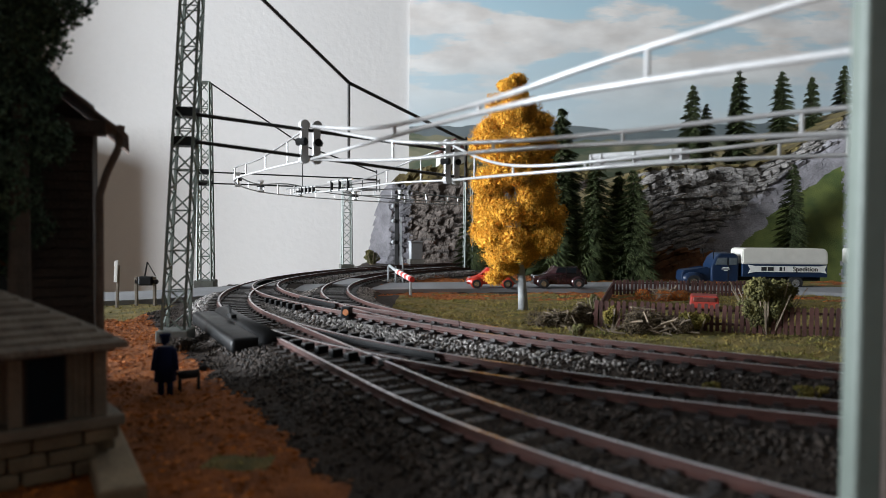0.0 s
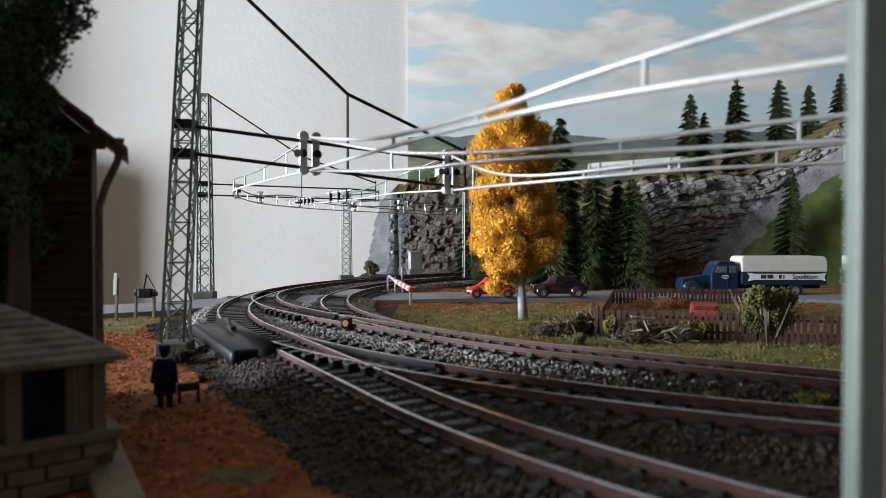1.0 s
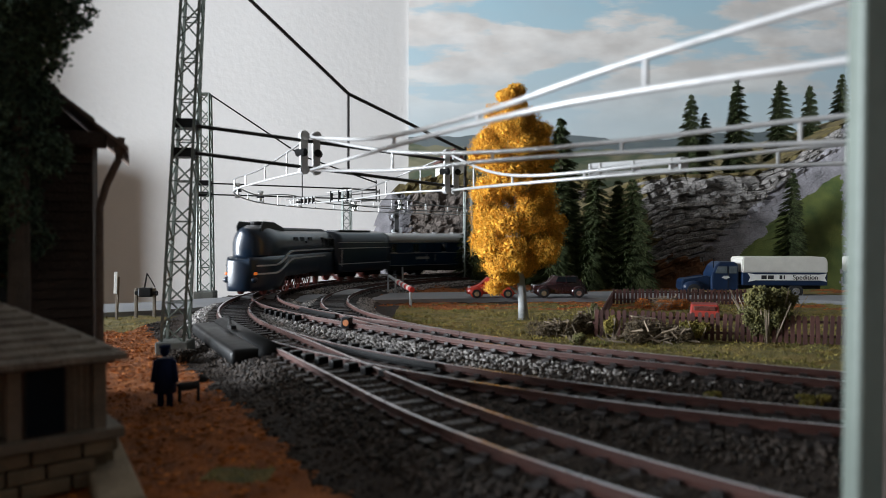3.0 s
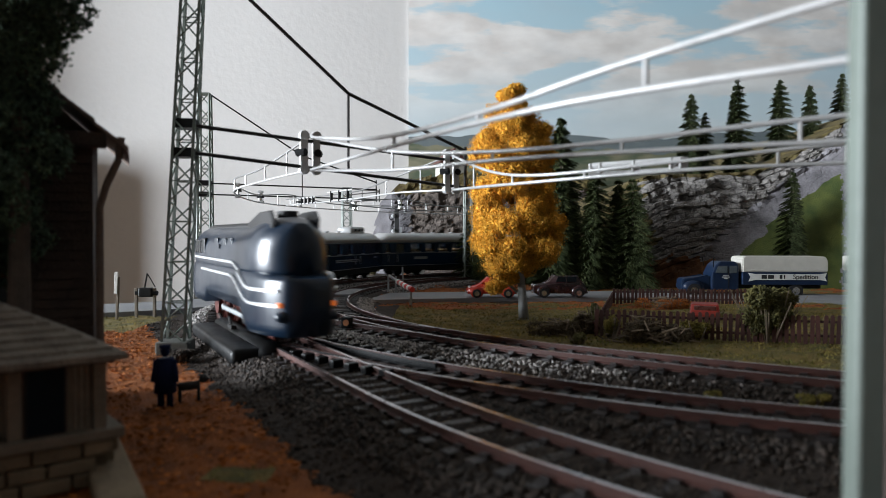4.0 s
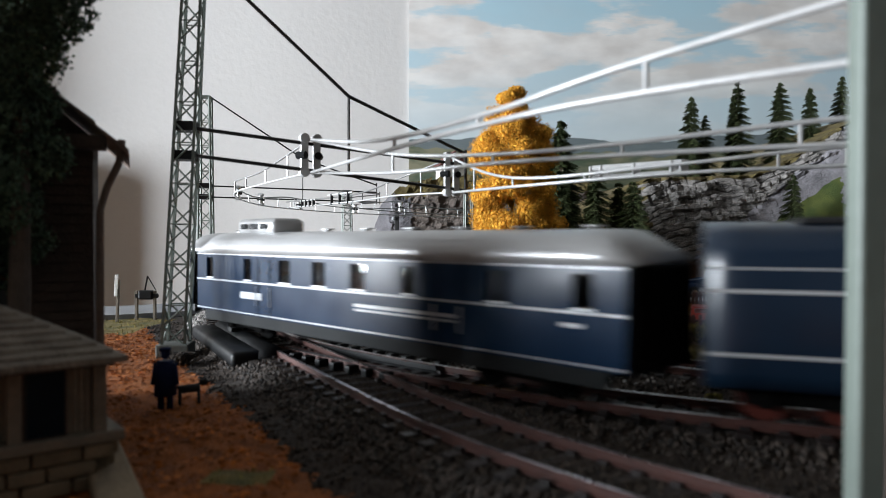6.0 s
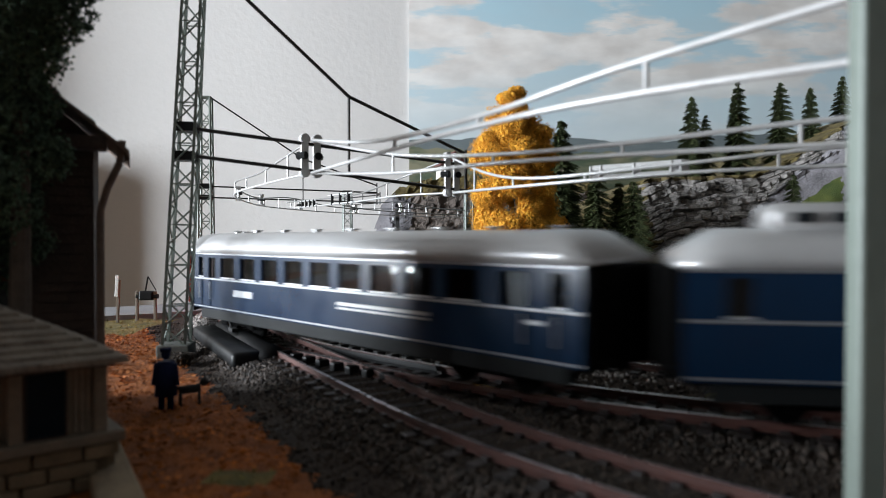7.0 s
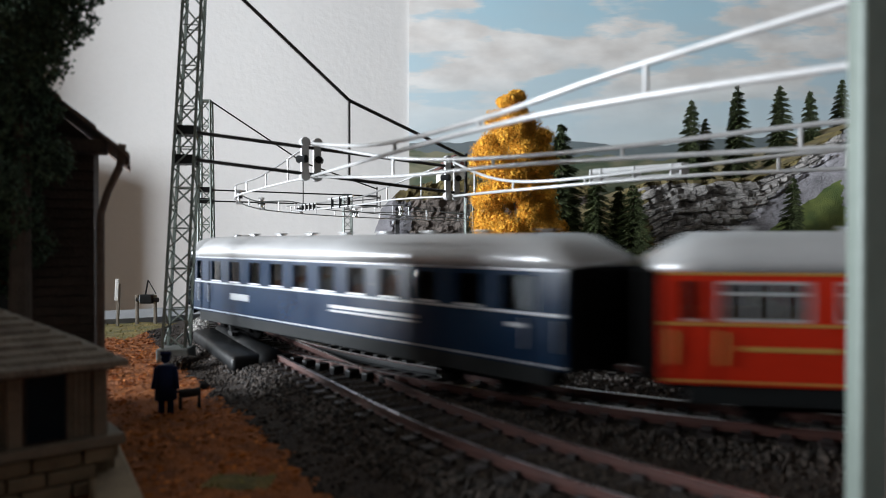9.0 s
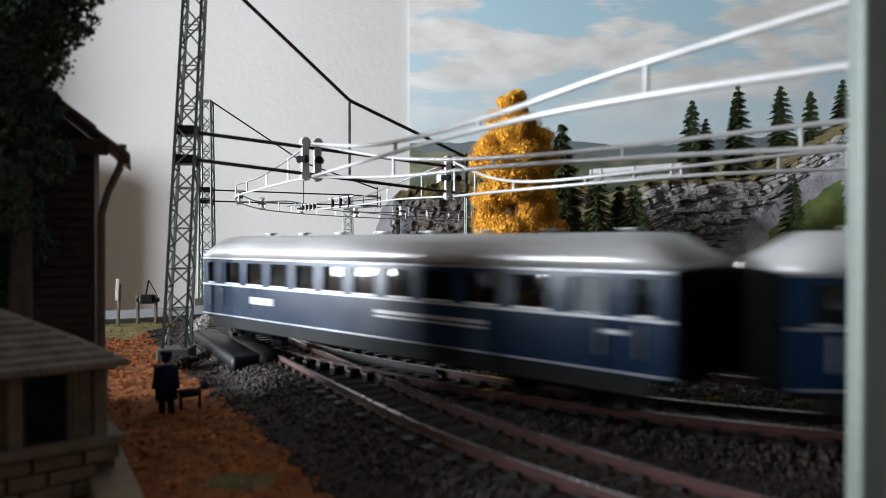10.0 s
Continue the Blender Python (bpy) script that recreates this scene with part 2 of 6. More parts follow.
def wave(x, y, s, seed=0.0):
    """Cheap smooth unevenness between -1 and 1."""
    return (np.sin(x * s + seed) * np.cos(y * s * 1.3 + seed * 2.1) + np.sin((x + y) * s * 0.57 + 1.7 * seed)
            + np.cos((x - 1.6 * y) * s * 1.9 + seed)) / 3


def ground_height(x, y, d):
    """Ground level: the ballast bed, and low unevenness off it."""
    u = np.clip((0.030 - d) / 0.014, 0, 1)
    u = u * u * (3 - 2 * u)
    rough = 0.0008 * wave(x, y, 160) + 0.0006 * wave(x, y, 410, 2)
    return GROUND_Z + (BED_Z - GROUND_Z) * u + rough * (1 - 0.6 * u)


def inside_table(x, y):
    r = np.hypot(x - CX, y - CY)
    edge = 0.395 + 0.006 * wave(x, y, 40)
    return (r < edge) | ((x > -0.105 + 0.004 * wave(x, y, 60)) & (y > 0.70) & (y < 1.1)) | (x > 0.1) | (y < 0.462 + 0.05 * np.clip((x + 0.26) / 0.08, 0, 1) * (x < -0.1))


def zone(x, y, d):
    """0 brown earth, 1 orange litter, 2 green flock."""
    n = wave(x, y, 90, 1)
    left = x < -0.0190 - (y - 0.1265) * 0.57 + 0.004 * n
    z = np.zeros(x.shape, int)
    z[left & (d > 0.022)] = 1
    green = (x < -0.16) & (y > 0.35) & (y < 0.42)
    green |= (x > -0.03) & (d > 0.024 + 0.003 * n) & (y < 0.50) & (y > 0.300 - 0.77 * x)
    green |= (np.hypot(x + 0.042, y - 0.142) < 0.006 + 0.003 * n)
    z[green] = 2
    z[(x > -0.06) & (x < 0.115) & (y > 0.46) & (d > 0.02) & (n > -0.1)] = 1
    z[(x > 0.115) & (y > 0.46)] = np.where(n > 0.25, 1, 2)[(x > 0.115) & (y > 0.46)]
    return z


def ground():
    step = 0.0045
    xs, ys = np.arange(-0.80, 1.95, step), np.arange(-0.12, 1.10, step)
    X, Y = np.meshgrid(xs, ys)
    d = near_distance(np.c_[X.ravel(), Y.ravel()], ALLPTS[::3]).reshape(X.shape)
    Z = ground_height(X, Y, d)
    ny, nx = X.shape
    ins = inside_table(X, Y)
    ok = ins[:-1, :-1] & ins[1:, :-1] & ins[:-1, 1:] & ins[1:, 1:]
    idx = np.arange(nx * ny).reshape(ny, nx)
    q = np.stack([idx[:-1, :-1], idx[:-1, 1:], idx[1:, 1:], idx[1:, :-1]], -1)[ok]
    zz = zone((X[:-1, :-1] + step / 2)[ok], (Y[:-1, :-1] + step / 2)[ok], d[:-1, :-1][ok])
    me = mesh_of("ground", np.c_[X.ravel(), Y.ravel(), Z.ravel()], q, [EARTH, LEAFSOIL, GRASSSOIL], zz, True)
    bm = bmesh.new()
    bm.from_mesh(me)
    rim = [e for e in bm.edges if e.is_boundary]
    up = bmesh.ops.extrude_edge_only(bm, edges=rim)["geom"]
    bmesh.ops.translate(bm, vec=(0, 0, -0.03), verts=[v for v in up if isinstance(v, bmesh.types.BMVert)])
    bmesh.ops.delete(bm, geom=[v for v in bm.verts if not v.link_faces], context="VERTS")
    bm.to_mesh(me)
    bm.free()
    tagged(new("ground", me), "earth, moss and autumn litter ground of the model layout", "ground", kind="structure")
    half = 0.029
    pts = np.c_[ROAD, np.full(len(ROAD), -0.0046)]
    road = part("road", sweep(pts, [(-half, 0), (half, 0), (half, -0.004), (-half, -0.004)], ROADGREY))
    return tagged(road, "grey asphalt road crossing the railway tracks", "road", kind="structure")


# ---------------------------------------------------------------- track
GAUGE = 0.0165
RAIL = [(-0.0005, 0.0), (0.0005, 0.0), (0.0005, -0.0007), (0.0003, -0.0009), (0.0003, -0.0017), (0.0010, -0.0020),
        (0.0010, -0.0023), (-0.0010, -0.0023), (-0.0010, -0.0020), (-0.0003, -0.0017), (-0.0003, -0.0009), (-0.0005, -0.0007)]


def sleeper_mesh(length):
    bm = bmesh.new()
    box(bm, (0, 0, -0.0034), (0.0032, length, 0.0022))
    for s in (-1, 1):
        for o in (-1, 1):
            box(bm, (0, s * GAUGE / 2 + o * 0.0017, -0.0020), (0.0022, 0.0012, 0.0010))
    me = bpy.data.meshes.new("sleeper")
    bm.to_mesh(me)
    bm.free()
    me.materials.append(SLEEPER)
    return me


def offset_line(line, o, z=0.0):
    P = np.asarray(line, float)
    T = np.gradient(P, axis=0)
    T /= np.linalg.norm(T, axis=1)[:, None]
    Q = P + np.c_[-T[:, 1], T[:, 0], 0 * T[:, 0]] * o
    Q[:, 2] += z
    return Q


def lay_track(name, line, label, lift=0.0, every=0.0079, skip=0):
    tr = thing(name, label, "railway track", group="railway tracks")
    for o in (-GAUGE / 2, GAUGE / 2):
        part("rail", sweep(offset_line(line, o, lift), RAIL, [RAILSIDE, RAILTOP], [1] + [0] * 11), None, tr)
    P = np.asarray(line)
    s = np.r_[0, np.cumsum(np.linalg.norm(np.diff(P, axis=0), axis=1))]
    me = sleeper_mesh(0.0275)
    for d in np.arange(skip + 0.003, s[-1], every):
        x, y = np.interp(d, s, P[:, 0]), np.interp(d, s, P[:, 1])
        x2, y2 = np.interp(d + 0.002, s, P[:, 0]), np.interp(d + 0.002, s, P[:, 1])
        ob = new("sleeper", me)
        ob.parent = tr
        a = math.atan2(y2 - y, x2 - x) + random.uniform(-0.012, 0.012)
        ob.matrix_basis = Matrix.Translation((x, y, lift + random.uniform(-0.0001, 0.0001))) @ Matrix.Rotation(a, 4, "Z")
    return tr


def check_rails(tr, line, x0, x1, y0, y1):
    """Short guard rails inside both rails near a frog."""
    P = np.asarray(line)
    run = P[(P[:, 0] > x0) & (P[:, 0] < x1) & (P[:, 1] > y0) & (P[:, 1] < y1)]
    for o in (-GAUGE / 2 + 0.0021, GAUGE / 2 - 0.0021):
        part("check_rail", sweep(offset_line(run, o, 0.0001), RAIL, [BLACKPLASTIC, RAILSIDE], [1] + [0] * 11), None, tr)
    for i in range(0, len(run) - 1, 2):
        d = run[i + 1] - run[i]
        a = math.atan2(d[1], d[0])
        for o in (-0.0125, 0.0125):
            b = part("chair_block", box(bmesh.new(), (0, o, -0.0012), (0.0028, 0.0042, 0.0030), bevel=0.0004), BLACKPLASTIC, tr)
            b.matrix_basis = Matrix.Translation(run[i]) @ Matrix.Rotation(a, 4, "Z")


def crossing_plates(road):
    """Road panels laid flush with the rails where the road crosses the tracks."""
    for line in (LINE_MAIN, LINE_INNER, LINE_CROSS):
        P = np.asarray(line)
        near = (near_distance(P[:, :2], ROAD) < 0.0265) & (P[:, 0] < 0.0)
        idx = np.flatnonzero(near)
        if len(idx) < 4:
            continue
        run = P[idx[0]:idx[-1] + 1]
        part("road_panel", sweep(run, [(-0.0064, -0.0005), (0.0064, -0.0005), (0.0064, -0.0030), (-0.0064, -0.0030)], ROADGREY), None, road)


# ---------------------------------------------------------------- train motion
TRAIN_KEYS = [(0.0, 91.6), (1.4, 133.2), (2.1, 154.1), (3.0, 184.4), (4.0, 221.3), (4.6, 241.3), (5.2, 259.6), (5.7, 274.5), (6.3, 294.7), (6.8, 312.0), (7.3, 330.3), (7.8, 348.8), (8.3, 365.7), (8.8, 383.5), (9.3, 403.5), (10.0, 431.6)]


def head_angle(t):
    """Angle of the engine's nose round the centre, in degrees, eased between the keys."""
    ts, vs = zip(*TRAIN_KEYS)
    sl = np.gradient(np.array(vs), np.array(ts))
    i = min(max(int(np.searchsorted(ts, t)) - 1, 0), len(ts) - 2)
    h = ts[i + 1] - ts[i]
    u = (t - ts[i]) / h
    return ((1 + 2 * u) * (1 - u) ** 2 * vs[i] + u * (1 - u) ** 2 * h * sl[i]
            + u * u * (3 - 2 * u) * vs[i + 1] + u * u * (u - 1) * h * sl[i + 1])


def on_line(a):
    r, b = main_radius(a), min(max(a, A_IN), A_OUT)
    if a != b:
        t = Vector((-math.sin(radians(b)), math.cos(radians(b)), 0))
        return on_line(b) + t * radians(a - b) * R_MAIN
    return Vector((CX + r * math.cos(radians(a)), CY + r * math.sin(radians(a)), 0))


def vehicle_pose(t, back, wheelbase):
    """Pose of a vehicle whose middle is back metres behind the nose; +x is forwards."""
    a = head_angle(t) - math.degrees(back / R_MAIN)
    h = math.degrees(wheelbase / 2 / R_MAIN)
    f, r = on_line(a + h), on_line(a - h)
    d = f - r
    return Matrix.Translation((f + r) / 2) @ Matrix.Rotation(math.atan2(d.y, d.x), 4, "Z")

# ---------------------------------------------------------------- loose stuff
def fast_mesh(name, V, T, mat):
    """A triangle mesh straight from arrays."""
    me = bpy.data.meshes.new(name)
    V, T = np.asarray(V, np.float32), np.asarray(T, np.int32)
    me.vertices.add(len(V))
    me.vertices.foreach_set("co", V.ravel())
    me.loops.add(T.size)
    me.loops.foreach_set("vertex_index", T.ravel())
    me.polygons.add(len(T))
    me.polygons.foreach_set("loop_start", np.arange(0, T.size, 3, dtype=np.int32))
    me.materials.append(mat)
    me.update(calc_edges=True)
    me.validate()
    return me


OCTA = np.array([(1, 0, 0), (-1, 0, 0), (0, 1, 0), (0, -1, 0), (0, 0, 1), (0, 0, -1)], float)
OCTA_T = np.array([(0, 2, 4), (2, 1, 4), (1, 3, 4), (3, 0, 4), (2, 0, 5), (1, 2, 5), (3, 1, 5), (0, 3, 5)])
FLAKE = np.array([(-1, -0.5, 0), (0.2, -0.6, 0.35), (1, 0.2, 0), (-0.1, 0.7, 0.3)], float)
FLAKE_T = np.array([(0, 1, 3), (1, 2, 3)])


def turned(shape, n, rng):
    """n copies of a small shape, each turned at random."""
    q = rng.normal(size=(n, 4))
    q /= np.linalg.norm(q, axis=1)[:, None]
    w, x, y, z = q.T
    R = np.stack([1 - 2 * (y * y + z * z), 2 * (x * y - z * w), 2 * (x * z + y * w),
                  2 * (x * y + z * w), 1 - 2 * (x * x + z * z), 2 * (y * z - x * w),
                  2 * (x * z - y * w), 2 * (y * z + x * w), 1 - 2 * (x * x + y * y)], -1).reshape(n, 3, 3)
    return np.einsum("nij,kj->nki", R, shape)


def strew(P, size, shape, tris, rng, jitter=0.25, flat=1.0):
    """Vertices and triangles of copies of a shape at the places P."""
    n, k = len(P), len(shape)
    V = turned(shape, n, rng) * np.asarray(size).reshape(-1, 1, 1)
    V *= 1 + jitter * rng.normal(size=V.shape)
    V[:, :, 2] *= flat
    V += P[:, None, :]
    T = tris[None] + (np.arange(n) * k)[:, None, None]
    return V.reshape(-1, 3), T.reshape(-1, 3)


GRAVEL = material("dark_gravel", (0.036, 0.025, 0.0175), 0.9, var=0.4, scale=300, fine=2500, bump=0.4, island=0.9)
# brown stones, with the foreground's shade also put into the colour
BROWNSHADEBALLAST = material("brown_shaded_ballast_stone", (0.054, 0.041, 0.033), 0.75, var=0.4, scale=300, fine=2500, bump=0.4, island=0.85)
LITTER = material("orange_brown_flakes", (0.40, 0.12, 0.018), 0.9, var=0.4, scale=90, fine=900, bump=0, island=0.55)
GRASS = material("grass_fibre", (0.15, 0.175, 0.045), 0.95, var=0.3, scale=60, fine=400, bump=0, island=0.5,
                 tint=(0.38, 0.27, 0.08), spec=0.1)


def road_distance(x, y):
    return near_distance(np.c_[x, y], ROAD[::2])


def loose_ground_cover():
    rng = np.random.default_rng(4)
    P = []
    for line, n in zip(DENSE, (42000, 22000, 30000, 8000)):
        keep = line[(line[:, 0] < 0.26) & (line[:, 0] > -0.2)]
        i = rng.integers(1, len(keep) - 1, n)
        t = keep[i] - keep[i - 1]
        t /= np.linalg.norm(t, axis=1)[:, None]
        o = rng.uniform(-1, 1, n) * 0.025
        P.append(keep[i] + t * rng.uniform(-0.004, 0.004, n)[:, None] + np.c_[-t[:, 1], t[:, 0]] * o[:, None])
    P = np.concatenate(P)
    d = near_distance(P, ALLPTS[::2])
    rail = np.abs(d - GAUGE / 2) < 0.0022
    keep = ~rail & (road_distance(P[:, 0], P[:, 1]) > 0.028)
    keep &= (d > 0.0145) | (rng.uniform(0, 1, len(d)) < 0.4)
    P, d = P[keep], d[keep]
    z = ground_height(P[:, 0], P[:, 1], d) - 0.0004 * (d < 0.0145)
    s = rng.uniform(0.0004, 0.0009, len(P))
    V, T = strew(np.c_[P, z + 0.0003], s, OCTA, OCTA_T, rng)
    # stones in the shaded foreground take the browner, darkened material
    near = P[:, 1] + 0.05 * P[:, 0] + rng.normal(size=len(P)) * 0.012 < 0.232
    near |= (np.hypot(P[:, 0] - CX, P[:, 1] - CY) > 0.361) & (P[:, 1] < 0.355 + 0.01 * wave(P[:, 0], P[:, 1], 130))
    near = np.repeat(near, len(OCTA_T))
    tagged(new("ballast", fast_mesh("ballast", V, T[~near], BALLAST)), "grey crushed stone ballast round the tracks", "ballast", kind="stuff")
    tagged(new("brown_ballast", fast_mesh("brown_ballast", V, T[near], BROWNSHADEBALLAST)), "brown stone ballast beside the front tracks, darkened for the shade there", "ballast", kind="stuff")
    # dark gravel of the foreground
    P = np.c_[rng.uniform(-0.16, 0.10, 60000), rng.uniform(0.07, 0.40, 60000)]
    d = near_distance(P, ALLPTS[::2])
    keep = (zone(P[:, 0], P[:, 1], d) == 0) & (d > 0.02)
    front = DENSE[1][rng.integers(8, len(DENSE[1]) - 20, 46000)] + rng.uniform(-1, 1, (46000, 2)) * 0.013
    P = np.concatenate([P[keep], front])
    d = near_distance(P, ALLPTS[::2])
    keep = np.abs(d - GAUGE / 2) > 0.0016
    P, d = P[keep], d[keep]
    V, T = strew(np.c_[P, ground_height(P[:, 0], P[:, 1], d) + 0.0008 * (d < 0.014)], rng.uniform(0.00025, 0.00075, len(P)), OCTA, OCTA_T, rng)
    tagged(new("gravel", fast_mesh("gravel", V, T, GRAVEL)), "dark brown earthy gravel beside the tracks", "gravel", kind="stuff")
    # litter
    P = np.concatenate([np.c_[rng.uniform(-0.32, -0.03, 38000), rng.uniform(0.08, 0.46, 38000)],
                        np.c_[rng.uniform(-0.08, 0.45, 30000), rng.uniform(0.44, 0.75, 30000)]])
    d = near_distance(P, ALLPTS[::2])
    keep = (zone(P[:, 0], P[:, 1], d) == 1) & (d > 0.019) & (road_distance(P[:, 0], P[:, 1]) > 0.029)
    P, d = P[keep], d[keep]
    V, T = strew(np.c_[P, ground_height(P[:, 0], P[:, 1], d) + 0.0004], rng.uniform(0.0005, 0.0012, len(P)), FLAKE, FLAKE_T, rng, flat=0.4)
    tagged(new("leaf_litter", fast_mesh("leaf_litter", V, T, LITTER)), "orange-brown autumn leaf litter on the ground", "leaf litter", kind="stuff")
    # grass
    P = np.concatenate([np.c_[rng.uniform(-0.30, -0.02, 9000), rng.uniform(0.10, 0.44, 9000)],
                        np.c_[rng.uniform(-0.03, 0.42, 60000), rng.uniform(0.19, 0.56, 60000)]])
    d = near_distance(P, ALLPTS[::2])
    keep = (zone(P[:, 0], P[:, 1], d) == 2) & (road_distance(P[:, 0], P[:, 1]) > 0.028)
    P, d = P[keep], d[keep]
    n = len(P)
    h = rng.uniform(0.0005, 0.0017, n) * (0.7 + 0.5 * wave(P[:, 0], P[:, 1], 120, 4))
    z = ground_height(P[:, 0], P[:, 1], d)
    a = rng.uniform(0, 2 * np.pi, n)
    w = np.c_[np.cos(a), np.sin(a), 0 * a] * 0.00035
    base, top = np.c_[P, z], np.c_[P + rng.normal(size=(n, 2)) * 0.0009, z + h]
    V = np.stack([base - w, base + w, top], 1).reshape(-1, 3)
    tagged(new("grass", fast_mesh("grass", V, np.arange(3 * n).reshape(-1, 3), GRASS)), "short yellow-green grass fibres with brown patches", "grass", kind="stuff")


# ---------------------------------------------------------------- masts and overhead line
def lattice_mast(name, x, y, height, w0, w1, lean=(0.0, 0.0), turn=0.0, brackets=()):
    m = thing(name, "grey-green lattice catenary mast on a concrete foot", "catenary mast",
              Matrix.Translation((x, y, -0.0070)) @ Matrix.Rotation(turn, 4, "Z"), "catenary masts")
    H = height + 0.0070

    def corner(i, u):
        w = w0 + (w1 - w0) * u
        sx, sy = ((-1, -1), (1, -1), (1, 1), (-1, 1))[i]
        return Vector((sx * w / 2 + lean[0] * u, sy * w / 2 + lean[1] * u, 0.004 + (H - 0.004) * u))

    for i in range(4):
        bm = bmesh.new()
        a, b = corner(i, 0), corner(i, 1)
        k = 0.00055 * w0 / 0.0095
        d = b - a
        mat = Matrix.Translation((a + b) / 2) @ d.to_track_quat("Z", "Y").to_matrix().to_4x4()
        box(bm, (0, 0, 0), (k * 2.1, k * 2.1, d.length), mat)
        part("leg", bm, MASTGREEN, m)
    n = max(6, int(H / (w0 * 0.92)))
    for f in range(4):
        for j in range(n):
            u0, u1 = j / n, (j + 1) / n
            i, i2 = (f, (f + 1) % 4)
            a, b = (corner(i, u0), corner(i2, u1)) if j % 2 else (corner(i2, u0), corner(i, u1))
            part("brace", bar(bmesh.new(), a, b, 0.00042 * w0 / 0.0095, 5), MASTGREEN, m)
            if f % 2 == 0 and j % 2:
                part("strut", bar(bmesh.new(), corner(i, u1), corner(i2, u1), 0.0003 * w0 / 0.0095, 4), MASTGREEN, m)
    bm = bmesh.new()
    box(bm, (0, 0, 0.0015), (w0 * 1.45, w0 * 1.45, 0.0065), bevel=0.0006)
    part("foot", bm, DARKCONCRETE, m, "dark grey concrete foot block")
    bm = bmesh.new()
    box(bm, (lean[0], lean[1], H), (w1 * 1.15, w1 * 1.15, 0.0012))
    part("cap", bm, MASTGREEN, m)
    for z in brackets:
        bm = bmesh.new()
        u = (z + 0.007) / H
        box(bm, (lean[0] * u, lean[1] * u, z + 0.007), (w0 * 0.85, w0 * 0.9, 0.0038))
        part("bracket", bm, BLACKPLASTIC, m, "black arm bracket")
    return m


def cantilever(name, a, b, zs, ztip, top, joint, tip, r=0.00082):
    """Two arms from a to b, a stay from the mast's top over a joint to the tip, and its rod."""
    c = thing(name, "dark steel cantilever arm with stay over the tracks", "catenary arm", group="catenary arms")
    a, b = Vector((*a, 0)), Vector((*b, 0))
    for z0, z1 in zip(zs, ztip):
        part("arm", bar(bmesh.new(), a + Vector((0, 0, z0)), b + Vector((0, 0, z1)), r, 8), WIREDARK, c)
    u, zj = joint
    j = a.lerp(b, u) + Vector((0, 0, zj))
    part("stay", bar(bmesh.new(), a + Vector((0, 0, top)), j, r * 1.05, 8), WIREDARK, c)
    part("stay", bar(bmesh.new(), j, b + Vector((0, 0, tip)), r * 1.05, 8), WIREDARK, c)
    low = zs[1] + (ztip[1] - zs[1]) * u
    part("rod", bar(bmesh.new(), j, a.lerp(b, u) + Vector((0, 0, low)), r * 0.8, 8), WIREDARK, c)
    part("end_post", bar(bmesh.new(), b + Vector((0, 0, ztip[1] - 0.002)), b + Vector((0, 0, tip + 0.002)), r, 8), WIREDARK, c)
    return c


def hanger(x, y, z0, z1, turn, scale=1.0):
    """Twin insulator plates that hold the wires under an arm."""
    h = thing("wire_hanger", "silver twin-plate wire hanger with black insulators", "wire hanger",
              Matrix.Translation((x, y, 0)) @ Matrix.Rotation(turn, 4, "Z"), "wire hangers")
    for s in (-1, 1):
        bm = bmesh.new()
        k = s * 0.0020 * scale
        box(bm, (k, 0, (z0 + z1) / 2), (0.0025 * scale, 0.0016, (z1 - z0)), bevel=0.0004)
        for z in (z0, z1):
            bar(bm, (k, -0.0014, z), (k, 0.0014, z), 0.0015 * scale, 10)
        part("plate", bm, WIRESILVER, h)
        bm = bmesh.new()
        bar(bm, (k, -0.002, (z0 + z1) / 2), (k + s * 0.0016 * scale, 0.002, (z0 + z1) / 2), 0.0012 * scale, 8)
        part("insulator", bm, BLACKPLASTIC, h)
    return h


def wire(points, lift, droppers, r=0.00064, label="silver contact wire, messenger wire and droppers", mats=None):
    """Contact wire through points, messenger above it by lift at each point, droppers at fractions of the length."""
    w = thing("overhead_wire", label, "overhead wire", group="overhead wires")
    low, high = mats or (WIRESILVER, WIRESILVER)
    C = smooth_path(points, 12)
    L = smooth_path([(v, 0.0) for v in lift], 12)[:, 0]
    M = C + np.c_[0 * L, 0 * L, L]
    circle = [(r * math.cos(a), r * math.sin(a)) for a in np.linspace(0, 2 * math.pi, 8, endpoint=False)]
    part("contact_wire", sweep(C, circle, low), None, w, smooth=True)
    part("messenger_wire", sweep(M, circle, high), None, w, smooth=True)
    for u in droppers:
        i = min(round(u * len(C)), len(C) - 1)
        part("dropper", bar(bmesh.new(), C[i], M[i], r * 0.85, 6), high, w)
    return w


def clamp(p, q, bolts, height=0.0042):
    """Small two-bar wire clamp with dark bolts between p and q."""
    c = thing("wire_clamp", "small silver wire clamp with dark bolts", "wire clamp", group="wire clamps")
    p, q, up = Vector(p), Vector(q), Vector((0, 0, height))
    for a, b in ((p, q), (p + up, q + up)):
        part("bar", bar(bmesh.new(), a, b, 0.0006, 6), WIRESILVER, c)
    for i in range(bolts):
        o = p.lerp(q, (i + 0.5) / bolts) + up / 2
        part("bolt", box(bmesh.new(), o, (0.0018, 0.0018, height * 1.25), bevel=0.0004), BLACKPLASTIC, c)


def ring_points(r0, r1, a0, a1, z0, z1, n):
    return [(CX + r * math.cos(radians(a)), CY + r * math.sin(radians(a)), z) for a, r, z in
            zip(np.linspace(a0, a1, n), np.linspace(r0, r1, n), np.linspace(z0, z1, n))]


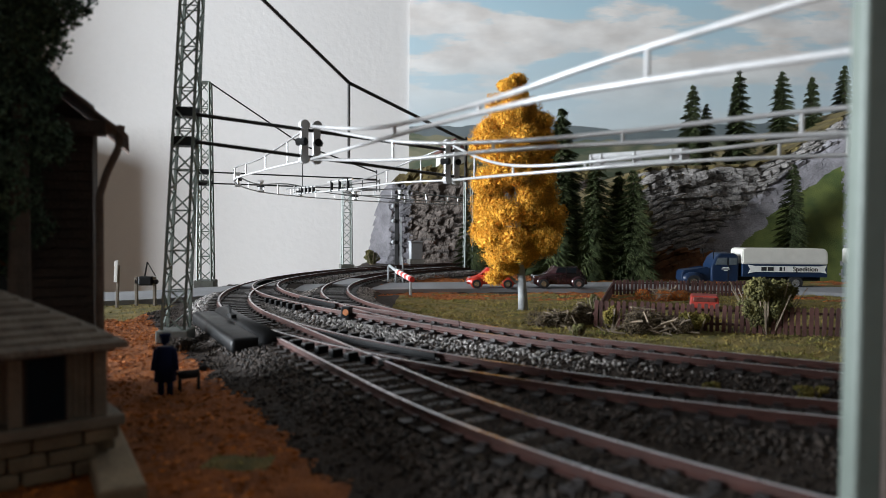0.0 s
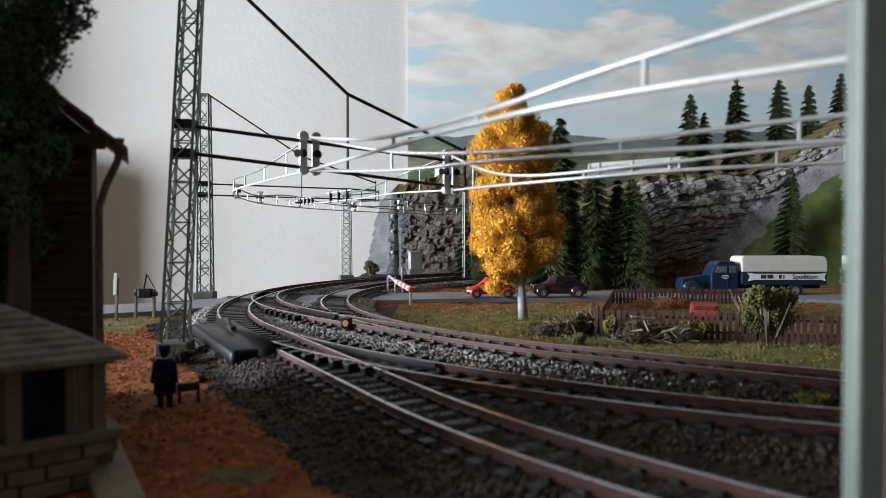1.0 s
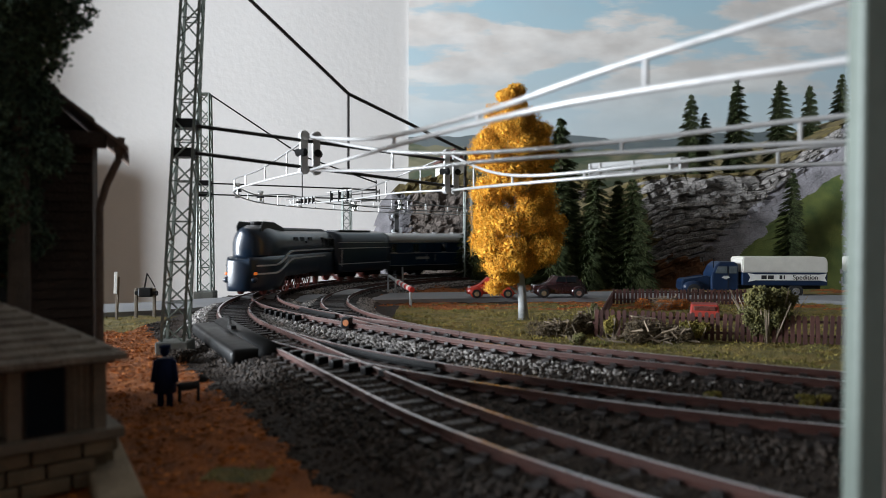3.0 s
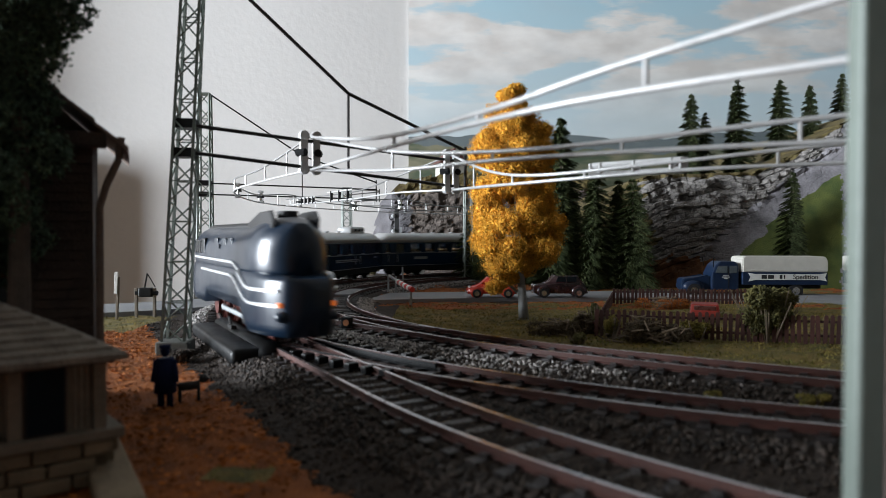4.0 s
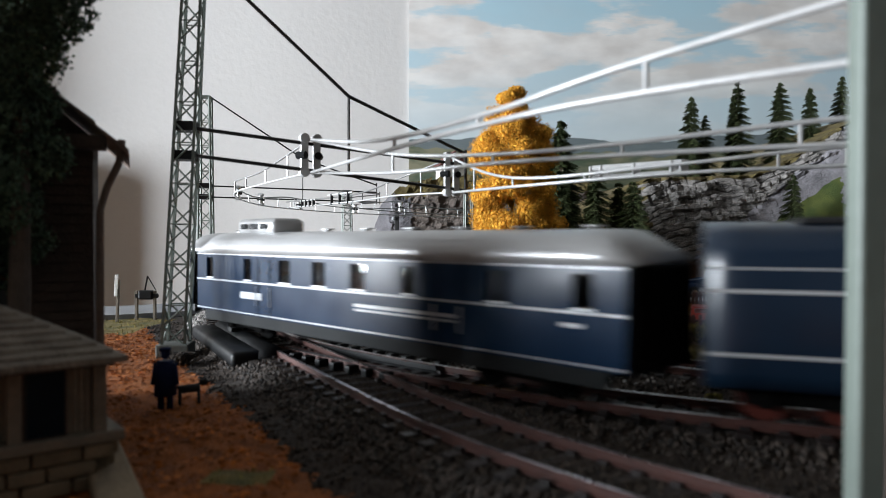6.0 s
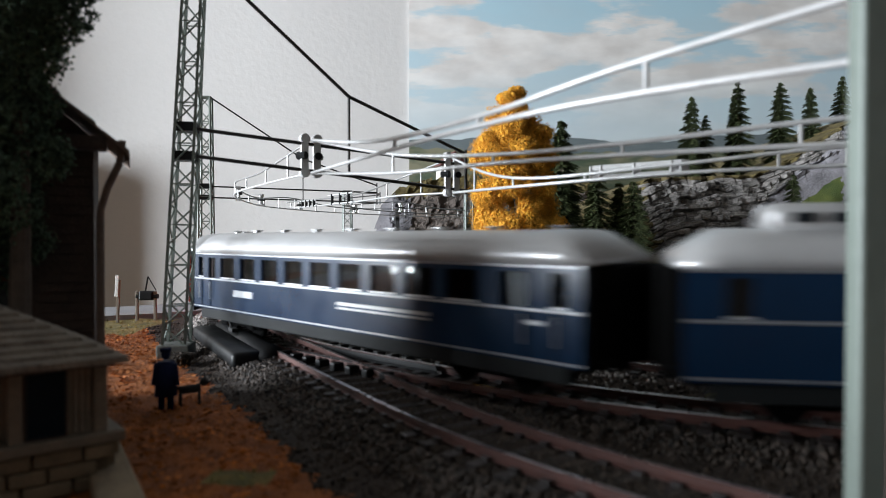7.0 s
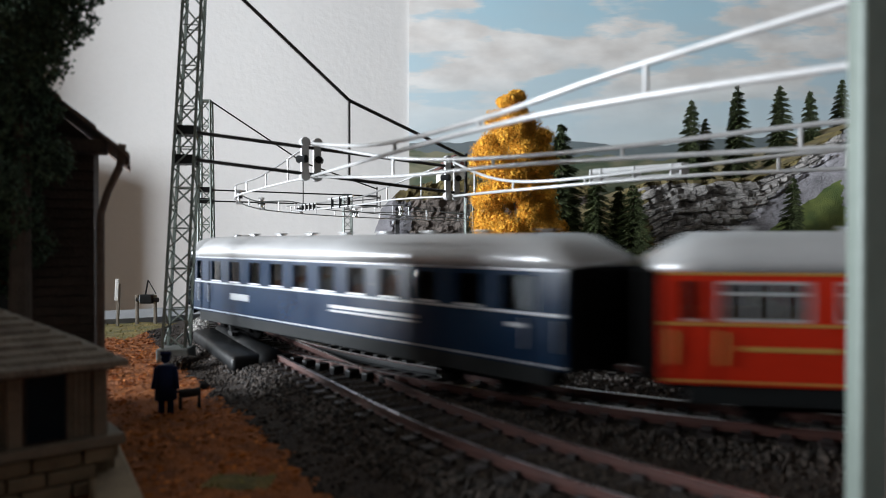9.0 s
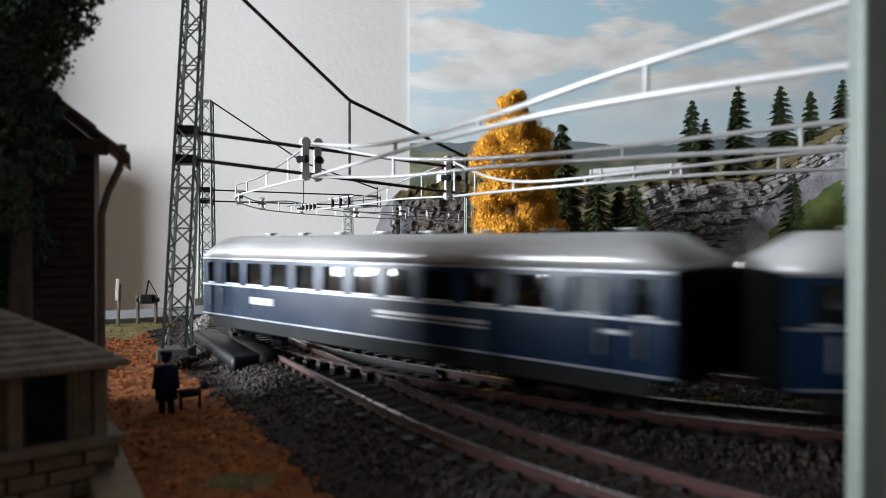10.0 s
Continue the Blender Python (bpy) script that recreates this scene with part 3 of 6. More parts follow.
def overhead_line():
    lattice_mast("catenary_mast", -0.1116, 0.289, 0.164, 0.0090, 0.0070, lean=(0.0088, 0), turn=0.12, brackets=(0.0755, 0.0875))
    lattice_mast("catenary_mast", -0.186, 0.543, 0.151, 0.0105, 0.0080, turn=0.1, brackets=(0.0733, 0.082))
    lattice_mast("catenary_mast", -0.108, 0.775, 0.094, 0.0105, 0.0085, turn=0.3)
    lattice_mast("catenary_mast", 0.0245, 0.70, 0.090, 0.0078, 0.0068, turn=0.2)
    cantilever("cantilever_arm", (-0.1030, 0.289), (0.0113, 0.365), (0.0868, 0.0755), (0.0798, 0.0665), 0.1605, (0.509, 0.108), 0.0857)
    cantilever("cantilever_arm", (-0.182, 0.545), (-0.060, 0.620), (0.082, 0.0733), (0.0822, 0.0735), 0.151, (0.52, 0.108), 0.0885, r=0.0006)
    cantilever("cantilever_arm", (-0.108, 0.772), (-0.066, 0.715), (0.086, 0.078), (0.086, 0.078), 0.094, (0.5, 0.09), 0.087, r=0.0006)
    A, B = (-0.0608, 0.317), (0.0039, 0.360)
    hanger(*A, 0.0712, 0.0866, 0.6, 1.5)
    hanger(*B, 0.0650, 0.0838, 0.6, 1.4)
    wire([(0.095, 0.068, 0.0665), (0.0345, 0.1195, 0.0665), (0.0075, 0.152, 0.0660), (-0.022, 0.215, 0.0672), (*A, 0.0712)],
         [0.0150, 0.0056, 0.0021, 0.0042, 0.0150], (0.25, 0.5, 0.68))
    wire([(0.150, 0.140, 0.0630), (0.091, 0.158, 0.0630), (0.0465, 0.182, 0.0633), (0.0148, 0.211, 0.0642), (-0.018, 0.245, 0.0645), (*A, 0.0712)],
         [0.0075, 0.0058, 0.0030, 0.0027, 0.0066, 0.0150], (0.23, 0.4, 0.6, 0.8))
    wire([(0.190, 0.165, 0.0632), (0.119, 0.206, 0.0632), (0.0765, 0.231, 0.0631), (0.0277, 0.280, 0.0622), (*B, 0.0650)],
         [0.0070, 0.0056, 0.0030, 0.0036, 0.0180], (0.25, 0.33, 0.62, 0.75, 0.86))
    # round the bend
    steel = (WIRESILVER, WIRESTEEL)
    grey = "thin grey steel contact wire with messenger and droppers"
    ring_a = ring_points(0.327, 0.349, 212, 196, 0.0712, 0.066, 3) + ring_points(0.349, 0.349, 180, 118, 0.065, 0.065, 6)
    wire(ring_a, [0.015, 0.0065, 0.006, 0.005, 0.009, 0.005, 0.006, 0.009, 0.006], np.linspace(0.06, 0.97, 17), 0.00048, grey, steel)
    ring_b = [(*B, 0.0650), (-0.026, 0.385, 0.0650), (-0.051, 0.436, 0.0650), (-0.0757, 0.480, 0.0650), (-0.099, 0.512, 0.0650), (-0.124, 0.548, 0.0650)]
    wire(ring_b, [0.018, 0.0090, 0.0050, 0.0045, 0.0045, 0.0045], (0.12, 0.25, 0.8, 0.93), 0.00048, grey, steel)
    ring_d = ring_points(0.290, 0.290, 178, 112, 0.065, 0.065, 6)
    wire(ring_d, [0.005, 0.005, 0.009, 0.005, 0.005, 0.008], np.linspace(0.08, 0.97, 11), 0.00042, grey, (WIRESTEEL, WIRESTEEL))
    clamp((-0.0590, 0.450, 0.0650), (-0.0810, 0.486, 0.0650), 3, 0.0062)
    clamp((-0.0925, 0.502, 0.0650), (-0.1080, 0.524, 0.0650), 4)
    for r, a in ((0.349, 190), (0.349, 178), (0.349, 165), (0.349, 150), (0.290, 152)):
        x, y = CX + r * math.cos(radians(a)), CY + r * math.sin(radians(a))
        hanger(x, y, 0.0655, 0.0725, radians(a + 90), 0.7)
    # wire tensioner over the inner track
    t = thing("wire_tensioner", "silver three-bay tensioning frame in the overhead wire", "wire tensioner")
    a, b = Vector((0.0545, 0.2545, 0.0636)), Vector((0.0795, 0.2310, 0.0633))
    up = Vector((0, 0, 0.0034))
    for p, q in ((a, b), (a + up, b + up)):
        part("rail", bar(bmesh.new(), p, q, 0.0011, 8), WIRESILVER, t)
    for u in (0.0, 0.12, 0.5, 0.9, 1.0):
        bm = bmesh.new()
        p = a.lerp(b, u)
        box(bm, p + up / 2, (0.0030, 0.0016, 0.0052), bevel=0.0004)
        part("block", bm, WIRESILVER, t)


# ---------------------------------------------------------------- trees and plants
FIRNEEDLE = material("fir_needles", (0.036, 0.054, 0.023), 0.95, var=0.3, scale=90, fine=700, bump=0, island=0.75, tint=(0.085, 0.100, 0.042), spec=0.15)
BARK = material("brown_bark", (0.10, 0.075, 0.06), 0.9, var=0.3, scale=300, fine=2000, bump=0.6)
PALEBARK = material("pale_grey_bark", (0.33, 0.34, 0.34), 0.75, var=0.25, scale=260, fine=1800, bump=0.5)
YELLOWLEAF = material("golden_foliage", (0.86, 0.37, 0.022), 0.9, var=0.30, scale=70, fine=600, bump=0, island=0.25, tint=(0.98, 0.55, 0.065))
BUSHLEAF = material("olive_bush_leaves", (0.085, 0.10, 0.03), 0.85, var=0.35, scale=120, fine=700, bump=0, island=0.5, tint=(0.20, 0.17, 0.055))
DRYBRUSH = material("dry_brown_brush", (0.105, 0.075, 0.045), 0.95, var=0.45, scale=160, fine=900, bump=0, island=0.7, tint=(0.20, 0.15, 0.085))
TWIG = material("dry_twigs", (0.22, 0.17, 0.12), 0.9, var=0.4, scale=160, fine=900, bump=0, island=0.5)
DARKLEAF = material("dark_conifer", (0.045, 0.095, 0.065), 0.85, var=0.4, scale=90, fine=700, bump=0, island=0.6, tint=(0.12, 0.19, 0.11))


def fir(x, y, z, h, r, seed, trunk=0.1):
    rng = np.random.default_rng(seed)
    t = thing("fir_tree", "dark green model fir tree with drooping needled branches", "fir tree", Matrix.Translation((x, y, z)), "fir trees")
    part("trunk", bar(bmesh.new(), (0, 0, -0.002), (0, 0, h * 0.97), h * 0.016, 8, h * 0.003), BARK, t)
    n = int(500 + 1300 * h / 0.1)
    u = trunk + (1 - trunk) * rng.uniform(0, 1, n) ** 1.15
    tier = np.round(u * 17) / 17
    u = np.where(rng.uniform(0, 1, n) < 0.75, tier + rng.normal(size=n) * 0.008, u)
    a = rng.uniform(0, 2 * np.pi, n)
    reach = 1.12 * r * np.clip(1.03 - u, 0.03, 1) ** 0.52 * rng.uniform(0.55, 1.15, n) * (0.85 + 0.25 * np.sin(3 * a + seed))
    dirs = np.c_[np.cos(a), np.sin(a), -0.28 - 0.35 * (1 - u)]
    side = np.c_[-np.sin(a), np.cos(a), 0 * a]
    root = np.c_[0 * a, 0 * a, u * h]
    V, T, k = [], [], 0
    for j, s0 in enumerate((0.25, 0.5, 0.72, 0.9)):
        for sgn in (-1, 1, 0):
            p = root + dirs * (reach * s0)[:, None]
            tip = p + dirs * (reach * 0.30)[:, None] + side * (sgn * reach * 0.26)[:, None]
            tip[:, 2] += rng.normal(size=n) * h * 0.008
            w = side * (h * 0.0046) + np.array((0, 0, h * 0.0034))
            V.append(np.stack([p - w, p + w, tip], 1).reshape(-1, 3))
            T.append(np.arange(3 * n).reshape(-1, 3) + k)
            k += 3 * n
    part("crown", fast_mesh("crown", np.concatenate(V), np.concatenate(T), FIRNEEDLE), None, t)
    return t


def clump_tree(lobes, per_lobe, flake, mat, rng, core=0.82):
    """A crown of many small flakes on uneven lobes, with a knobbly inside."""
    V, T, k = [], [], 0
    for c, r in lobes:
        d = rng.normal(size=(per_lobe, 3))
        d /= np.linalg.norm(d, axis=1)[:, None]
        bump = 1 + 0.22 * np.sin(d[:, 0] * 7 + c[2] * 900) * np.cos(d[:, 1] * 6 + c[0] * 700) + 0.12 * rng.normal(size=per_lobe)
        P = np.asarray(c) + d * (np.asarray(r) * bump[:, None])
        v, t = strew(P, rng.uniform(0.5, 1.1, per_lobe) * flake, OCTA[[0, 2, 4, 1]], np.array([(0, 1, 2), (1, 3, 2), (0, 2, 3), (0, 3, 1)]), rng)
        V.append(v)
        T.append(t + k)
        k += len(v)
    return np.concatenate(V), np.concatenate(T)


def autumn_tree():
    rng = np.random.default_rng(11)
    t = thing("autumn_tree", "tall golden-yellow autumn tree with a pale grey trunk", "tree", Matrix.Translation((0.0473, 0.41, -0.0075)))
    bm = bmesh.new()
    bar(bm, (0.0003, 0, -0.002), (-0.0012, 0, 0.020), 0.0031, 12, 0.0023)
    bar(bm, (-0.0012, 0, 0.0195), (-0.004, 0, 0.055), 0.0023, 10, 0.0014)
    bar(bm, (-0.004, 0, 0.0545), (-0.0075, 0.001, 0.118), 0.0014, 8, 0.0004)
    for i in range(7):
        ang = i * 0.9
        bar(bm, (0.0002 * math.cos(ang), 0, -0.0012), (0.0055 * math.cos(ang), 0.005 * math.sin(ang), -0.0008), 0.0013, 6, 0.0004)
    part("trunk", bm, PALEBARK, t, "pale grey ribbed trunk", smooth=True)
    rows = [(0.1310, -0.0050, 0.0058), (0.1275, -0.0075, 0.0095), (0.1240, -0.0108, 0.0128), (0.1205, -0.0057, 0.0140), (0.1125, -0.0055, 0.0152),
            (0.1060, -0.0070, 0.0262), (0.0975, -0.0070, 0.0268), (0.0880, -0.0080, 0.0248), (0.0790, -0.0073, 0.0258),
            (0.0700, -0.0065, 0.0268), (0.0615, -0.0045, 0.0282), (0.0530, -0.0030, 0.0296), (0.0450, -0.0020, 0.0288),
            (0.0375, -0.0037, 0.0240), (0.0300, -0.0080, 0.0165), (0.0225, -0.0130, 0.0095)]
    lobes = []
    for z, cx, reach in rows:
        reach *= 1.05
        n = max(4, int(reach / 0.0030))
        for i in range(n):
            a = 2 * math.pi * (i + rng.uniform(-0.35, 0.35)) / n
            r = rng.uniform(0.0048, 0.0094) * (0.62 if reach < 0.012 else 1)
            q = max(0.0, reach - r * 0.95) * rng.uniform(0.74, 1.04)
            lobes.append(((cx + q * math.cos(a), q * 0.85 * math.sin(a), z + rng.uniform(-0.005, 0.0045)), (r, r, r * rng.uniform(0.65, 0.95))))
    for c, _ in lobes[::9]:
        s = Vector((-0.004, 0, c[2] * 0.72))
        part("limb", bar(bmesh.new(), s, c, 0.0011, 6, 0.0003), PALEBARK, t)
    V, T = clump_tree(lobes, 1500, 0.00043, YELLOWLEAF, rng)
    V2, T2 = clump_tree([(c, (r[0] * 0.68, r[1] * 0.68, r[2] * 0.68)) for c, r in lobes], 200, 0.0019, YELLOWLEAF, rng)
    part("crown", fast_mesh("crown", np.concatenate([V, V2]), np.concatenate([T, T2 + len(V)]), YELLOWLEAF), None, t)


def bush(name, x, y, z, w, h, mat, label, seed, n=900, stems=16, flake=0.0007):
    rng = np.random.default_rng(seed)
    t = thing(name, label, "bush", Matrix.Translation((x, y, z)))
    bm = bmesh.new()
    for i in range(stems):
        a, l = rng.uniform(0, 6.28), rng.uniform(0.4, 0.95)
        bar(bm, (0.1 * w * math.cos(a), 0.1 * w * math.sin(a), -0.001), (l * w * 0.5 * math.cos(a), l * w * 0.4 * math.sin(a), h * rng.uniform(0.5, 0.95)), 0.0004, 5, 0.0002)
    part("woody_base", bm, TWIG, t)
    lobes = []
    for i in range(12):
        a, q, u = rng.uniform(0, 6.28), rng.uniform(0.1, 0.8), rng.uniform(0.2, 0.85)
        wide = 0.35 + 0.65 * u
        lobes.append(((q * w * 0.42 * wide * math.cos(a), q * w * 0.36 * wide * math.sin(a), u * h), (w * 0.15, w * 0.14, h * 0.17)))
    V, T = clump_tree(lobes, n // 4, flake, mat, rng)
    part("foliage", fast_mesh("foliage", V, T, mat), None, t)


def brushwood(x, y, z, w, h, seed, mat=None):
    rng = np.random.default_rng(seed)
    t = thing("brushwood_pile", "heap of dry brown brushwood and twigs on the grass", "brushwood", Matrix.Translation((x, y, z)), "brushwood heaps")
    bm = bmesh.new()
    for i in range(80):
        p = Vector((rng.normal() * w * 0.25, rng.normal() * w * 0.16, 0))
        p.z = max(0.0, h * (1 - (p.x / (w * 0.55)) ** 2)) * rng.uniform(0.05, 0.95)
        d = Vector((rng.normal(), rng.normal() * 0.6, rng.normal() * 0.35)).normalized() * rng.uniform(0.15, 0.35) * w
        bar(bm, p - d / 2, p + d / 2, rng.uniform(0.00015, 0.00045), 4)
    part("twig_tangle", bm, TWIG, t)
    lobes = [((rng.normal() * w * 0.2, rng.normal() * w * 0.12, h * 0.3), (w * 0.17, w * 0.13, h * 0.42)) for _ in range(6)]
    V, T = clump_tree(lobes, 520, 0.0005, BUSHLEAF, rng)
    part("dry_foliage", fast_mesh("dry_foliage", V, T, mat or DRYBRUSH), None, t)


# ---------------------------------------------------------------- hill, rock and printed sky
def rock_material(name, color, tint, stretch=(90, 90, 340), relief=1.0):
    m = material(name, color, 0.7, var=0.55, scale=1.0, fine=700, bump=relief, tint=tint, depth=0.003)
    nt = m.node_tree
    n1 = [n for n in nt.nodes if n.type == "TEX_NOISE"][0]
    mp = nt.nodes.new("ShaderNodeMapping")
    mp.inputs["Scale"].default_value = stretch
    mp.inputs["Rotation"].default_value = (0.1, 0.45, 0.2)
    tc = [n for n in nt.nodes if n.type == "TEX_COORD"][0]
    nt.links.new(tc.outputs["Object"], mp.inputs[0])
    nt.links.new(mp.outputs[0], n1.inputs["Vector"])
    return m


ROCK = rock_material("strata_rock", (0.085, 0.076, 0.070), (0.43, 0.40, 0.375))
SLAB = rock_material("grey_slab_rock", (0.19, 0.18, 0.195), (0.34, 0.325, 0.345), (50, 50, 50), 0.35)
DARKSLAB = rock_material("dark_slab_rock", (0.085, 0.080, 0.088), (0.19, 0.18, 0.195), (40, 40, 60), 0.6)
BROWNROCK = rock_material("brown_strata_rock", (0.075, 0.058, 0.048), (0.20, 0.16, 0.135), (35, 35, 260))
DRYEARTH = material("dry_brown_earth", (0.17, 0.075, 0.032), 0.95, var=0.55, scale=130, fine=1500, bump=0.9, depth=0.002)
TAWNY = material("tawny_scrub", (0.115, 0.078, 0.034), 0.95, var=0.5, scale=130, fine=1500, bump=0.9, tint=(0.20, 0.16, 0.055), depth=0.002)
HILLGRASS = material("hill_grass", (0.085, 0.145, 0.034), 0.95, var=0.4, scale=60, fine=1300, bump=0.9, tint=(0.17, 0.19, 0.045), depth=0.002)


def printed_sky():
    m = bpy.data.materials.new("printed_sky")
    m.use_nodes = True
    nt = m.node_tree
    N, L = nt.nodes.new, nt.links.new
    b = nt.nodes["Principled BSDF"]
    b.inputs["Roughness"].default_value = 0.55
    tc = N("ShaderNodeTexCoord")
    sep = N("ShaderNodeSeparateXYZ")
    L(tc.outputs["Object"], sep.inputs[0])

    def noise_tex(scale, detail, stretch, off=0.0):
        mp = N("ShaderNodeMapping")
        mp.inputs["Scale"].default_value, mp.inputs["Location"].default_value = stretch, (off, off, off)
        n = N("ShaderNodeTexNoise")
        n.inputs["Scale"].default_value, n.inputs["Detail"].default_value = scale, detail
        L(tc.outputs["Object"], mp.inputs[0])
        L(mp.outputs[0], n.inputs["Vector"])
        return n.outputs[0]

    def rng(src, a, b_, lo=0.0, hi=1.0):
        r = N("ShaderNodeMapRange")
        for i, v in enumerate((a, b_, lo, hi)):
            r.inputs[i + 1].default_value = v
        L(src, r.inputs[0])
        return r.outputs[0]

    def mix(fac, c0, c1):
        x = N("ShaderNodeMix")
        x.data_type = "RGBA"
        for s, i in ((c0, 6), (c1, 7)):
            if isinstance(s, tuple):
                x.inputs[i].default_value = (*s, 1)
            else:
                L(s, x.inputs[i])
        L(fac, x.inputs[0])
        return x.outputs[2]

    def math_node(op, a, c):
        n = N("ShaderNodeMath")
        n.operation = op
        for i, v in enumerate((a, c)):
            if isinstance(v, float):
                n.inputs[i].default_value = v
            else:
                L(v, n.inputs[i])
        return n.outputs[0]

    z = sep.outputs[2]
    sky_c = mix(rng(z, 0.20, 0.44), (0.53, 0.61, 0.64), (0.38, 0.57, 0.66))
    cloud = rng(noise_tex(7.0, 8.0, (0.62, 1, 2.6), 0.43), 0.445, 0.505)
    cloud = math_node("MULTIPLY", cloud, rng(z, 0.22, 0.31, 0.15, 1.0))
    c = mix(cloud, sky_c, mix(rng(noise_tex(16.0, 5.0, (0.8, 1, 1.8), 1.7), 0.35, 0.65), (0.62, 0.585, 0.555), (0.80, 0.775, 0.745)))
    shade = rng(noise_tex(9.0, 5.0, (0.8, 1, 2.6), 3.0), 0.45, 0.7)
    c = mix(math_node("MULTIPLY", shade, 0.22), c, (0.46, 0.52, 0.56))
    ridge = math_node("ADD", 0.155, math_node("MULTIPLY", noise_tex(5.0, 4.0, (1, 0, 0), 0.55), 0.085))
    far = math_node("LESS_THAN", z, ridge)
    c = mix(far, c, mix(noise_tex(40.0, 4.0, (1, 1, 2)), (0.10, 0.125, 0.14), (0.17, 0.20, 0.20)))
    ridge2 = math_node("ADD", 0.120, math_node("MULTIPLY", noise_tex(7.0, 4.0, (1, 0, 0), 4.2), 0.11))
    c = mix(math_node("LESS_THAN", z, ridge2), c, mix(rng(noise_tex(28.0, 6.0, (1, 1, 2.5), 1.0), 0.35, 0.65), (0.07, 0.095, 0.06), (0.21, 0.20, 0.13)))
    L(c, b.inputs["Base Color"])
    bm = bmesh.new()
    box(bm, (0.72, 1.127, 0.38), (1.5535, 0.004, 1.1))
    tagged(part("backdrop", bm, m), "printed sky backdrop with clouds and far hills", "backdrop", kind="structure")


def shell(name, rows, cols, place, pick, mats, label, category):
    """A rugged surface over a grid; place(u, v) gives points, pick(points) materials."""
    U, W = np.meshgrid(np.linspace(0, 1, cols), np.linspace(0, 1, rows))
    P = place(U.ravel(), W.ravel())
    idx = np.arange(rows * cols).reshape(rows, cols)
    q = np.stack([idx[:-1, :-1], idx[:-1, 1:], idx[1:, 1:], idx[1:, :-1]], -1).reshape(-1, 4)
    me = mesh_of(name, P, q, mats, pick(P[q].mean(1)), False)
    return tagged(new(name, me), label, category)


def strata(x, z, tilt=0.24, thick=0.0060, seed=0):
    """Layered blocks: ledges that step in and out along tilted beds, with cracks between."""
    out = np.empty(len(x))
    for i, (a, c) in enumerate(zip(x, z)):
        warp = 0.0200 * noise.noise(Vector((a * 11, c * 11, seed + 9))) + 0.0045 * noise.noise(Vector((a * 38, c * 38, seed))) + 0.0016 * noise.noise(Vector((a * 130, c * 130, seed + 4)))
        along, across = a * math.cos(tilt) + c * math.sin(tilt), c * math.cos(tilt) - a * math.sin(tilt) + warp
        bed = across / thick
        k = math.floor(bed)
        run = along / (thick * (2.2 + 1.6 * math.sin(k * 2.7 + seed))) + k * 0.37
        j = math.floor(run)
        h = noise.cell(Vector((k * 1.3 + 0.5, j * 1.7 + 0.5, seed + 0.5)))
        f, g = bed - k, run - j
        crack = -0.9 * max(0.0, 1 - min(f, 1 - f) / 0.13) - 0.5 * max(0.0, 1 - min(g, 1 - g) / 0.10)
        out[i] = h * 1.1 + 0.55 * f + crack + 0.5 * noise.fractal(Vector((a * 70, c * 70, 2.0 + seed)), 1.0, 2.1, 4)
    return out


